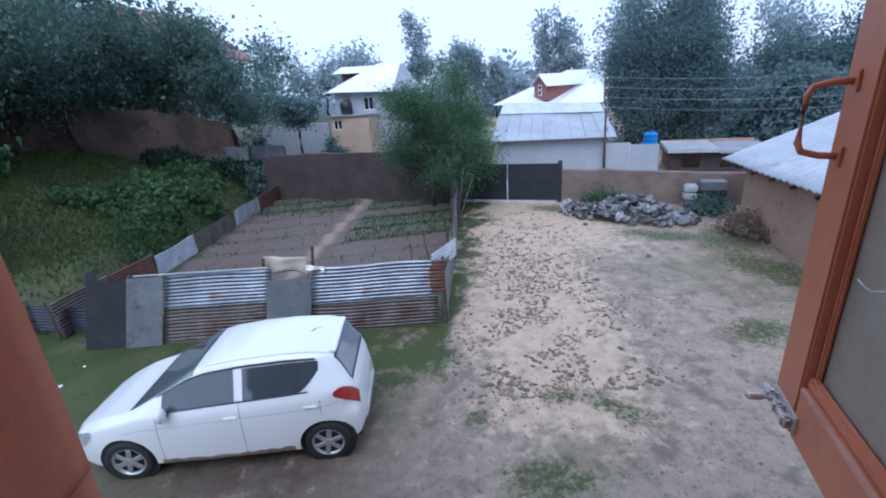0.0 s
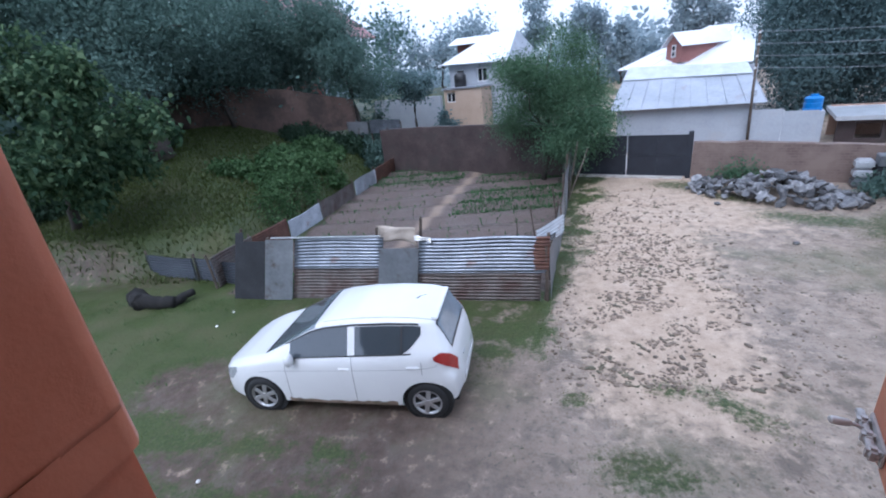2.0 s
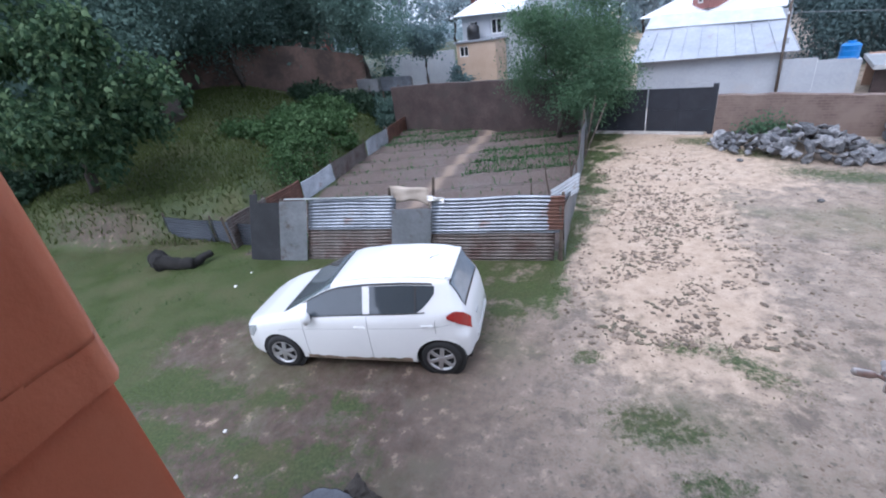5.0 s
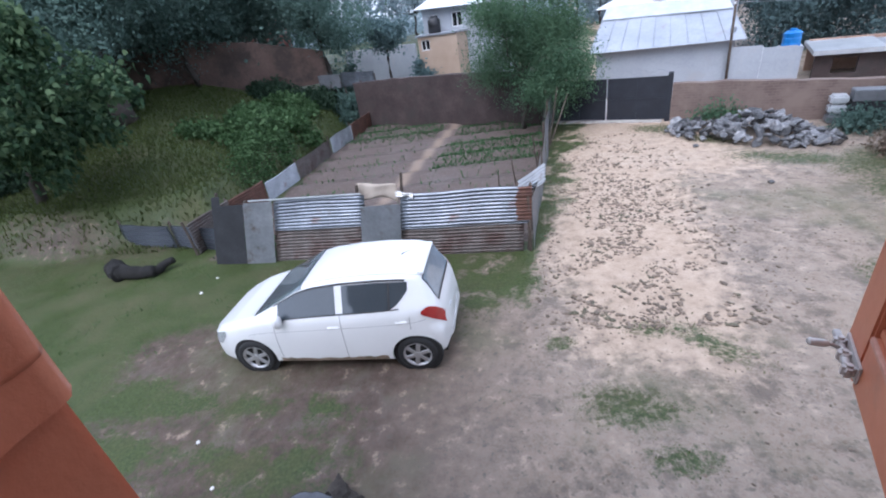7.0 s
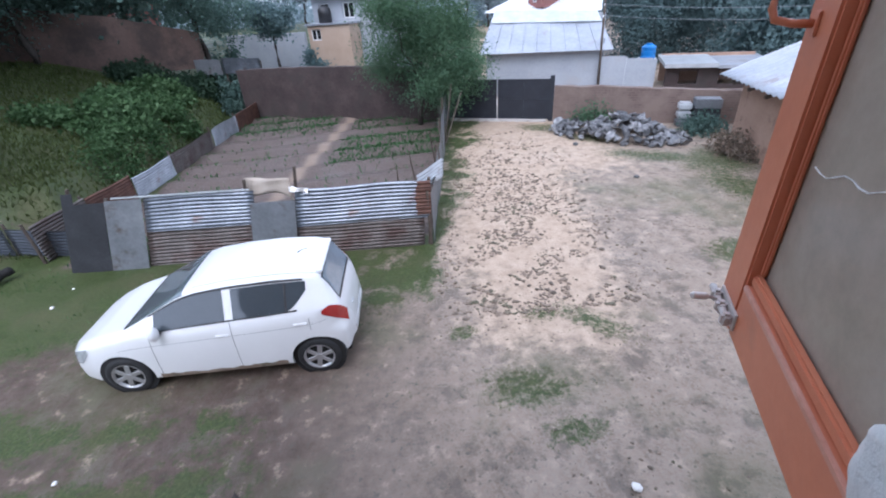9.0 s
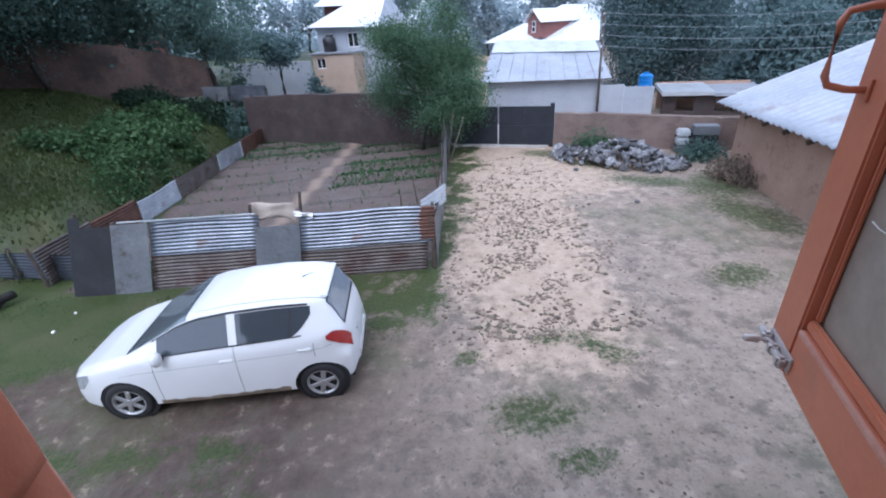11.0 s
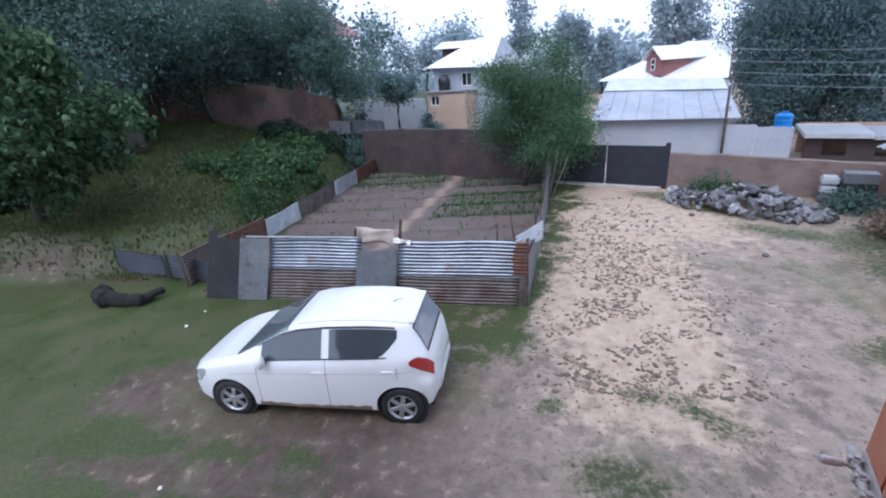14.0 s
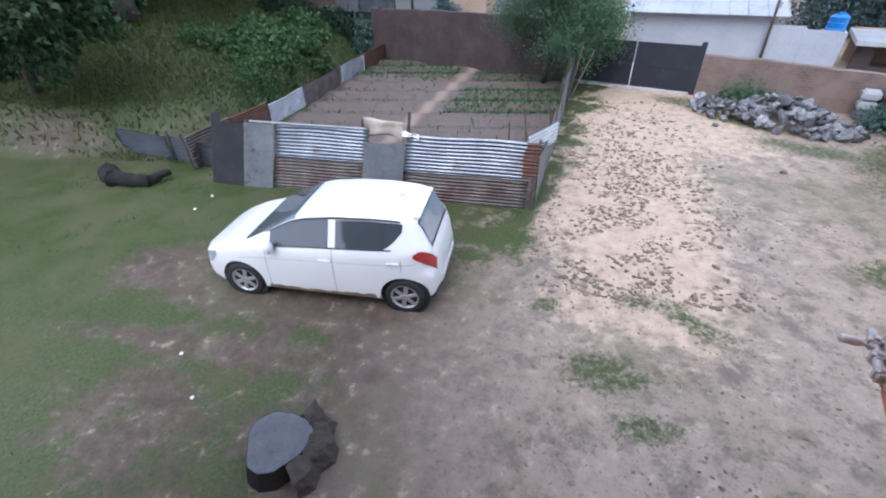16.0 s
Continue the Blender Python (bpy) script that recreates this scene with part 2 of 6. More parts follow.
M["grass"] = leaf_material("grass_blades", (0.055, 0.075, 0.024), (0.080, 0.102, 0.034), (0.115, 0.135, 0.052))
M["crop"] = leaf_material("vegetable_leaves", (0.035, 0.09, 0.035), (0.065, 0.14, 0.055), (0.11, 0.20, 0.09))


def brick_material():
    m, n, l, p = nodes_of("old_mud_brick")
    tc = n.new("ShaderNodeTexCoord")
    mp = n.new("ShaderNodeMapping")
    mp.inputs["Rotation"].default_value = (radians(90), 0, 0)
    l.new(tc.outputs["Object"], mp.inputs[0])
    b = n.new("ShaderNodeTexBrick")
    b.inputs["Scale"].default_value = 1.0
    b.inputs["Brick Width"].default_value, b.inputs["Row Height"].default_value = 0.24, 0.085
    b.inputs["Mortar Size"].default_value = 0.012
    b.inputs["Color1"].default_value = (0.115, 0.078, 0.066, 1)
    b.inputs["Color2"].default_value = (0.15, 0.105, 0.088, 1)
    b.inputs["Mortar"].default_value = (0.16, 0.12, 0.10, 1)
    l.new(mp.outputs[0], b.inputs["Vector"])
    s = noise_node(n, l, 0.9, 7.0, 0.7)
    k = ramp(n, l, s, [(0.42, (0, 0, 0)), (0.62, (1, 1, 1))])
    col = mix(n, l, k, b.outputs["Color"], (0.20, 0.15, 0.125))
    l.new(col, p.inputs["Base Color"])
    p.inputs["Roughness"].default_value = 0.85
    bump(n, l, p, b.outputs["Fac"], -0.4, 0.01)
    return m


M["brick"] = brick_material()
M["brick_dark"] = surface("dark_old_brick", (0.030, 0.021, 0.020), (0.055, 0.038, 0.035), (0.085, 0.062, 0.057), 0.85, 0, 1.2, 12, 0.5, 0.02, (0.05, 0.04, 0.036), 1.0, 0.56)


def pane_material():
    """Dusty window glass: partly clear, with dirt that catches light."""
    m, n, l, p = nodes_of("dusty_pane")
    p.inputs["Base Color"].default_value = (0.50, 0.42, 0.34, 1)
    p.inputs["Roughness"].default_value = 0.6
    gl = n.new("ShaderNodeBsdfGlossy")
    gl.inputs["Roughness"].default_value = 0.04
    gl.inputs["Color"].default_value = (0.9, 0.9, 0.9, 1)
    tr = n.new("ShaderNodeBsdfTransparent")
    tr.inputs["Color"].default_value = (0.80, 0.76, 0.70, 1)
    fr = n.new("ShaderNodeFresnel")
    fr.inputs["IOR"].default_value = 1.5
    clear = n.new("ShaderNodeMixShader")
    l.new(fr.outputs[0], clear.inputs[0])
    l.new(tr.outputs[0], clear.inputs[1])
    l.new(gl.outputs[0], clear.inputs[2])
    d = ramp(n, l, noise_node(n, l, 9.0, 8.0, 0.7), [(0.3, (0.38, 0.38, 0.38)), (0.7, (0.62, 0.62, 0.62))])
    out = n.new("ShaderNodeMixShader")
    l.new(d, out.inputs[0])
    l.new(clear.outputs[0], out.inputs[1])
    l.new(p.outputs[0], out.inputs[2])
    l.new(out.outputs[0], n["Material Output"].inputs["Surface"])
    return m


M["pane"] = pane_material()


# ---- mesh helpers ----
def empty(name, m=None):
    ob = new(name)
    ob.empty_display_size = 0.2
    if m is not None:
        ob.matrix_world = m
    return ob


def part(name, bm, material, parent=None, label="", smooth=False):
    me = bpy.data.meshes.new(name)
    bm.to_mesh(me)
    bm.free()
    me.materials.append(M[material])
    if smooth:
        me.shade_smooth()
    ob = new(name, me)
    if parent is not None:
        ob.parent = parent
    if label:
        ob["label"] = label
    return ob


def raw(name, verts, faces, material, parent=None, smooth=False):
    me = bpy.data.meshes.new(name)
    me.from_pydata([tuple(v) for v in verts], [], [tuple(f) for f in faces])
    me.materials.append(M[material])
    if smooth:
        me.shade_smooth()
    ob = new(name, me)
    if parent is not None:
        ob.parent = parent
    return ob


def box(x0, x1, y0, y1, z0, z1, bevel=0.0, bm=None, m=None):
    bm2 = bmesh.new()
    bmesh.ops.create_cube(bm2, size=1.0)
    for v in bm2.verts:
        v.co = Vector(((x0 + x1) / 2 + v.co.x * (x1 - x0), (y0 + y1) / 2 + v.co.y * (y1 - y0), (z0 + z1) / 2 + v.co.z * (z1 - z0)))
    if bevel:
        bmesh.ops.bevel(bm2, geom=list(bm2.edges), offset=bevel, segments=2, affect="EDGES")
    if m is not None:
        bmesh.ops.transform(bm2, matrix=m, verts=bm2.verts)
    if bm is None:
        return bm2
    tmp = bpy.data.meshes.new("tmp")
    bm2.to_mesh(tmp)
    bm2.free()
    bm.from_mesh(tmp)
    bpy.data.meshes.remove(tmp)
    return bm


def tube(points, radii, sides=8, bm=None, cap=True):
    """A tapered tube along points."""
    bm = bm or bmesh.new()
    rings = []
    pts = [Vector(p) for p in points]
    for i, p in enumerate(pts):
        d = (pts[min(i + 1, len(pts) - 1)] - pts[max(i - 1, 0)]).normalized()
        q = d.to_track_quat("Z", "Y")
        r = radii[i] if hasattr(radii, "__len__") else radii
        rings.append([bm.verts.new(p + q @ Vector((r * math.cos(2 * math.pi * k / sides), r * math.sin(2 * math.pi * k / sides), 0))) for k in range(sides)])
    for a, b in zip(rings, rings[1:]):
        for k in range(sides):
            bm.faces.new((a[k], a[(k + 1) % sides], b[(k + 1) % sides], b[k]))
    if cap:
        bm.faces.new(rings[0][::-1])
        bm.faces.new(rings[-1])
    return bm


def corrugated(width, height, pitch=0.076, amp=0.014, along="x", wave=0.012, seed=0, steps=14, thick=0.0025):
    """A corrugated sheet in the xz plane, ridges along x or z, slightly buckled, with its thickness."""
    r = random.Random(seed)
    ph = [r.uniform(0, 6.3) for _ in range(4)]
    across = height if along == "x" else width
    n = max(8, int(across / pitch * 6))
    verts, faces = [], []
    for side in (0, 1):
        for i in range(n + 1):
            u = i / n * across
            c = amp * math.sin(2 * math.pi * u / pitch)
            for j in range(steps + 1):
                v = j / steps * (width if along == "x" else height)
                x, z = (v, u) if along == "x" else (u, v)
                y = c + wave * math.sin(x * 1.9 + ph[0]) * math.sin(z * 2.3 + ph[1]) + side * thick
                edge = 0.012 * math.sin(x * 3.1 + ph[2]) * (z / height)
                verts.append((x, y, z + edge))
    k = (n + 1) * (steps + 1)
    for i in range(n):
        for j in range(steps):
            a = i * (steps + 1) + j
            q = (a, a + 1, a + steps + 2, a + steps + 1)
            faces.append(q)
            faces.append(tuple(k + t for t in q[::-1]))
    for i in range(n):
        for j in (0, steps):
            a, b = i * (steps + 1) + j, (i + 1) * (steps + 1) + j
            faces.append((a, b, b + k, a + k))
    for j in range(steps):
        for i in (0, n):
            a, b = i * (steps + 1) + j, i * (steps + 1) + j + 1
            faces.append((a, b, b + k, a + k))
    return verts, faces


def sheet(name, width, height, material, parent, x, y, z, rz=0.0, ry=0.0, seed=0, **kw):
    v, f = corrugated(width, height, seed=seed, **kw)
    ob = raw(name, v, f, material, parent, smooth=True)
    ob.matrix_basis = pose(x, y, z, 0, ry, rz)
    return ob


def lump(seed, size=1.0, flat=0.7, cuts=1, rough=0.28):
    """A broken stone of few faces."""
    r = random.Random(seed)
    bm = bmesh.new()
    bmesh.ops.create_icosphere(bm, subdivisions=cuts, radius=size * 0.5)
    for v in bm.verts:
        v.co *= 1 + r.uniform(-rough, rough)
        v.co.z *= flat
    return bm
# ---- ground ----
def lattice(seed, n=64):
    return np.random.RandomState(seed).rand(n, n)


def fbm(x, y, scale, seed, octaves=4):
    out, amp, tot = 0.0, 1.0, 0.0
    for o in range(octaves):
        g = lattice(seed + o)
        u, v = x * scale + 17.3 * o + 100, y * scale + 9.1 * o + 100
        i, j = np.floor(u).astype(int), np.floor(v).astype(int)
        a, b = u - i, v - j
        a, b = a * a * (3 - 2 * a), b * b * (3 - 2 * b)
        n = g.shape[0]
        s = (g[i % n, j % n] * (1 - a) + g[(i + 1) % n, j % n] * a) * (1 - b) + (g[i % n, (j + 1) % n] * (1 - a) + g[(i + 1) % n, (j + 1) % n] * a) * b
        out, tot = out + amp * s, tot + amp
        amp, scale = amp * 0.55, scale * 2.1
    return out / tot


def step(a, b, x):
    t = np.clip((x - a) / (b - a), 0, 1)
    return t * t * (3 - 2 * t)


def bank_height(x, y):
    """The grassy bank beside the garden."""
    x, y = np.asarray(x, float), np.asarray(y, float)
    foot = 10.9 + 0.5 * np.sin(x * 0.7) + 0.10 * (x + 8)
    d = np.minimum((-6.75 - x) * 1.0, (y - foot) * 0.8)
    h = 1.0 * step(0.0, 1.1, d) + 2.1 * step(0.6, 9.0, d)
    far = step(26, 34, y)
    return h * (1 - 0.3 * far)


def ground_height(x, y):
    z = bank_height(x, y)
    z = z + 0.035 * (fbm(x, y, 0.45, 3) - 0.5) + 0.02 * (fbm(x, y, 2.2, 11) - 0.5)
    garden = step(-6.2, -5.9, x) * step(1.85, 1.65, x - 0.13 * (y - 10)) * step(9.9, 10.2, y) * step(25.5, 25, y)
    beds = 0.07 * np.sin((y - 0.1 * x) * 2 * math.pi / 1.35) * garden
    return z + beds


def cover(x, y):
    """How much grass, pale sand and garden soil lie at a place."""
    n1, n2 = fbm(x, y, 0.55, 21), fbm(x, y, 2.4, 31)
    wob = (n1 - 0.5) * 1.5 + (n2 - 0.5) * 0.7
    left = 2.0 + 0.205 * (y - 8.3) - 0.7 * np.clip(8.3 - y, 0, 2.5) + wob * 0.9
    worn = step(0.34, 0.56, fbm(x, y, 1.1, 71)) * step(0.30, 0.52, n2)
    grass = step(0.45, -0.55, x - left) * np.where((y < 9.4) | (x > 1.5), 0.42 + 0.58 * np.maximum(worn, 0.75 * step(-1.5, -4.5, x)), 1.0)
    for cx, cy, rx, ry, turn in ((4.0, 6.55, 0.85, 0.36, -0.85), (3.3, 6.85, 0.4, 0.26, 0), (2.75, 5.4, 0.75, 0.4, -0.1), (3.1, 4.7, 0.5, 0.25, 0.2), (1.0, 5.6, 0.4, 0.2, 0.1), (2.0, 6.6, 0.3, 0.22, 0.2), (2.75, 11.9, 0.3, 0.25, 0), (7.4, 8.1, 0.8, 0.5, 0.2), (9.6, 10.8, 0.9, 1.6, 0.2), (6.6, 17.6, 1.3, 0.7, -0.4), (7.6, 15.8, 1.0, 0.5, -0.6), (8.6, 13.6, 1.8, 0.7, -0.5), (10.2, 12.6, 1.6, 1.3, 0)):
        c, s = math.cos(turn), math.sin(turn)
        u, v = ((x - cx) * c + (y - cy) * s) / rx, (-(x - cx) * s + (y - cy) * c) / ry
        grass = np.maximum(grass, 0.64 * step(1.5, 0.35, np.sqrt(u * u + v * v) + wob * 0.45))
    for cx, cy, rx, ry, k in ((-2.2, 5.0, 2.6, 0.35, 0.6), (-1.8, 6.1, 2.8, 0.7, 0.8), (-4.4, 6.6, 0.9, 0.7, 0.7), (0.9, 5.2, 1.2, 0.8, 0.6), (-9.6, 10.6, 2.6, 0.6, 0.45), (-11.8, 11.0, 2.2, 0.6, 0.45), (1.3, 3.4, 2.4, 1.2, 0.6), (-2.6, 3.9, 1.8, 0.8, 0.5), (-7.8, 11.3, 1.3, 0.7, 0.4)):
        q = np.sqrt(((x - cx) / rx) ** 2 + ((y - cy) / ry) ** 2) + wob * 0.5
        grass = grass * (1 - k * step(1.3, 0.6, q))
    mid = 3.55 + 0.12 * (y - 8)
    sand = step(2.1, 0.5, np.abs(x - mid - 0.4 * (n1 - 0.5)) / (1 + 0.05 * np.maximum(y - 8, 0)) + wob * 0.35) * step(5.4, 7.2, y + wob)
    sand = np.maximum(sand, 0.85 * step(3.4, 1.0, np.abs(x - 5.8)) * step(11.5, 14.0, y))
    garden = step(-6.1, -5.9, x) * step(1.85, 1.75, x - 0.13 * (y - 10)) * step(9.75, 9.95, y) * step(25.5, 25, y)
    path = step(0.32, 0.06, np.abs(x + 2.05 - 0.145 * (y - 14.6))) * garden
    return grass * (1 - garden), sand * (1 - garden), garden, path


def axis(lo, hi, fine, outer):
    inner = list(np.arange(lo, hi + fine / 2, fine))
    steps, d, p = [], fine, 0.0
    while p < outer:
        d *= 1.35
        p += d
        steps.append(p)
    return np.array([lo - s for s in steps[::-1]] + inner + [hi + s for s in steps])


def build_ground():
    xs, ys = axis(-15, 14, 0.08, 600), axis(1.9, 25.5, 0.08, 600)
    gx, gy = np.meshgrid(xs, ys)
    gz = ground_height(gx, gy)
    gz = np.where(gx < -15, bank_height(np.full_like(gx, -15.0), gy), gz)
    gz = gz * step(-3, 3, gy)
    verts = np.stack([gx, gy, gz], -1).reshape(-1, 3)
    nx, ny = len(xs), len(ys)
    i = np.arange((ny - 1) * (nx - 1))
    a = i // (nx - 1) * nx + i % (nx - 1)
    faces = np.stack([a, a + 1, a + nx + 1, a + nx], -1)
    me = bpy.data.meshes.new("ground")
    me.from_pydata(verts.tolist(), [], faces.tolist())
    me.shade_smooth()
    for name, vals in zip(("grass", "sand", "soil", "path"), cover(gx, gy)):
        at = me.attributes.new(name, "FLOAT", "POINT")
        at.data.foreach_set("value", np.ascontiguousarray(vals.reshape(-1), dtype=np.float32))
    m, n, l, p = nodes_of("yard_ground")

    def attr(name):
        k = n.new("ShaderNodeAttribute")
        k.attribute_name = name
        return k.outputs["Fac"]

    def sharp(fac, tex, width=0.16):
        """Breaks a soft mask up along a texture."""
        ad = n.new("ShaderNodeMath")
        ad.operation = "ADD"
        l.new(fac, ad.inputs[0])
        sb = n.new("ShaderNodeMath")
        sb.operation = "SUBTRACT"
        l.new(tex, sb.inputs[0])
        sb.inputs[1].default_value = 0.5
        ml = n.new("ShaderNodeMath")
        ml.operation = "MULTIPLY"
        l.new(sb.outputs[0], ml.inputs[0])
        ml.inputs[1].default_value = 2.4
        l.new(ml.outputs[0], ad.inputs[1])
        return ramp(n, l, ad.outputs[0], [(0.5 - width, (0, 0, 0)), (0.5 + width, (1, 1, 1))])

    big, mid, fine, grit = (noise_node(n, l, s, 6.0, 0.65) for s in (0.8, 4.0, 22.0, 70.0))
    rag_tex = noise_node(n, l, 9.0, 9.0, 0.78)
    mud = ramp(n, l, mid, [(0.3, (0.18, 0.135, 0.10)), (0.5, (0.275, 0.212, 0.162)), (0.7, (0.36, 0.285, 0.225))])
    mud = mix(n, l, ramp(n, l, fine, [(0.42, (0, 0, 0)), (0.60, (1, 1, 1))]), mud, (0.29, 0.235, 0.185))
    geo = n.new("ShaderNodeNewGeometry")
    sep = n.new("ShaderNodeSeparateXYZ")
    l.new(geo.outputs["Position"], sep.inputs[0])
    mr = n.new("ShaderNodeMapRange")
    mr.inputs["From Min"].default_value, mr.inputs["From Max"].default_value = 2.2, -0.6
    l.new(sep.outputs["X"], mr.inputs["Value"])
    # browner soil towards -x, its colour lowered further for the trees' shade
    earth = ramp(n, l, mid, [(0.3, (0.055, 0.039, 0.03)), (0.5, (0.09, 0.064, 0.05)), (0.7, (0.135, 0.098, 0.078))])
    mud = mix(n, l, mr.outputs[0], mud, earth)
    sand = ramp(n, l, mid, [(0.3, (0.34, 0.25, 0.18)), (0.5, (0.435, 0.33, 0.24)), (0.7, (0.51, 0.395, 0.295))])
    sand = mix(n, l, ramp(n, l, grit, [(0.45, (0, 0, 0)), (0.65, (0.5, 0.5, 0.5))]), sand, (0.30, 0.23, 0.17))
    green = ramp(n, l, fine, [(0.32, (0.030, 0.040, 0.013)), (0.5, (0.050, 0.068, 0.021)), (0.7, (0.080, 0.098, 0.034))])
    green = mix(n, l, ramp(n, l, big, [(0.45, (0, 0, 0)), (0.7, (0.6, 0.6, 0.6))]), green, (0.098, 0.086, 0.046))
    soil = ramp(n, l, fine, [(0.3, (0.062, 0.047, 0.040)), (0.5, (0.105, 0.080, 0.068)), (0.7, (0.165, 0.132, 0.115))])
    # gravelly dark mottling and a thin film of algae
    mott = noise_node(n, l, 1.7, 9.0, 0.74)
    mud = mix(n, l, ramp(n, l, mott, [(0.50, (0, 0, 0)), (0.60, (0.75, 0.75, 0.75))]), mud, (0.125, 0.10, 0.08))
    spots = noise_node(n, l, 11.0, 4.0, 0.6)
    mud = mix(n, l, ramp(n, l, spots, [(0.58, (0, 0, 0)), (0.66, (0.7, 0.7, 0.7))]), mud, (0.10, 0.088, 0.068))
    film = noise_node(n, l, 0.42, 5.0, 0.6)
    mud = mix(n, l, ramp(n, l, film, [(0.50, (0, 0, 0)), (0.66, (0.55, 0.55, 0.55))]), mud, (0.115, 0.118, 0.062))
    sand = mix(n, l, ramp(n, l, spots, [(0.58, (0, 0, 0)), (0.68, (0.5, 0.5, 0.5))]), sand, (0.20, 0.155, 0.115))
    col = mix(n, l, sharp(attr("sand"), mid, 0.3), mud, sand)
    col = mix(n, l, attr("soil"), col, soil)
    col = mix(n, l, attr("path"), col, (0.225, 0.17, 0.13))
    col = mix(n, l, sharp(attr("grass"), rag_tex, 0.2), col, green)
    l.new(col, p.inputs["Base Color"])
    wet = ramp(n, l, big, [(0.38, (0.42, 0.42, 0.42)), (0.6, (0.78, 0.78, 0.78))])
    l.new(wet, p.inputs["Roughness"])
    p.inputs["Specular IOR Level"].default_value = 0.3
    bump(n, l, p, fine, 0.55, 0.02)
    me.materials.append(m)
    return tagged(new("ground", me), "wet yard ground of pale sand, mud and short grass", "ground", kind="structure")


build_ground()

# ---- the building the camera stands in ----
WX0, WX1, WY, WZ0, WZ1 = 1.381, 1.686, 1.549, 4.10, 4.94
SASH = 0.742


def build_room():
    bm = bmesh.new()
    for b in ((-3.0, WX0 - 0.03, 1.36, WY - 0.006, 0.0, 6.4), (WX1 + 0.03, 6.0, 1.36, WY - 0.006, 0.0, 6.4), (WX0 - 0.03, WX1 + 0.03, 1.36, WY - 0.006, 0.0, WZ0 - 0.04), (WX0 - 0.03, WX1 + 0.03, 1.36, WY - 0.006, WZ1 + 0.04, 6.4)):
        box(*b, bm=bm)
    tagged(part("wall_front", bm, "render_wall"), "thick rendered house wall around the window", "wall", kind="structure")
    for name, b in (("wall_back", (-3.0, 6.0, -2.6, -2.4, 2.9, 6.2)), ("wall_west", (-3.2, -3.0, -2.6, 1.36, 2.9, 6.2)), ("wall_east", (6.0, 6.2, -2.6, 1.36, 2.9, 6.2))):
        tagged(part(name, box(*b), "plaster_room"), "plain plastered room wall", "wall", kind="structure")
    tagged(part("floor", box(-3.2, 6.2, -2.6, 1.36, 2.8, 2.95), "plaster_room"), "plain cement room floor", "floor", kind="structure")
    tagged(part("ceiling", box(-3.2, 6.2, -2.6, 1.36, 6.2, 6.3), "plaster_room"), "plain plastered room ceiling", "ceiling", kind="structure")


build_room()


def filler(x0, x1, y0, y1, z0, z1, seed):
    """A thin coat of filler with a rounded outer edge and a ragged lower end."""
    bm = bmesh.new()
    ny, nz = 14, 40
    grid = []
    for i in range(ny + 1):
        u = i / ny
        y = y0 + (y1 - y0) * u
        ragged = 0.0015 * noise.noise(Vector((u * 4, seed, 0))) - 0.002 * u
        row = []
        for j in range(nz + 1):
            z = z0 + ragged + (z1 - z0 - ragged) * (j / nz) ** 1.5
            rise = min(1.0, u * 5) * min(1.0, 0.25 + (1 - u) * 9)
            x = x0 + (x1 - x0) * rise + 0.0006 * noise.noise(Vector((y * 60, z * 25, seed)))
            row.append(bm.verts.new((x, y, z)))
        grid.append(row)
    back = [[bm.verts.new((x0 - 0.004, v.co.y, v.co.z)) for v in row] for row in grid]
    for i in range(ny):
        for j in range(nz):
            bm.faces.new((grid[i][j], grid[i + 1][j], grid[i + 1][j + 1], grid[i][j + 1]))
        bm.faces.new((back[i][0], back[i + 1][0], grid[i + 1][0], grid[i][0]))
    for j in range(nz):
        bm.faces.new((grid[ny][j], back[ny][j], back[ny][j + 1], grid[ny][j + 1]))
    bmesh.ops.recalc_face_normals(bm, faces=bm.faces)
    return bm


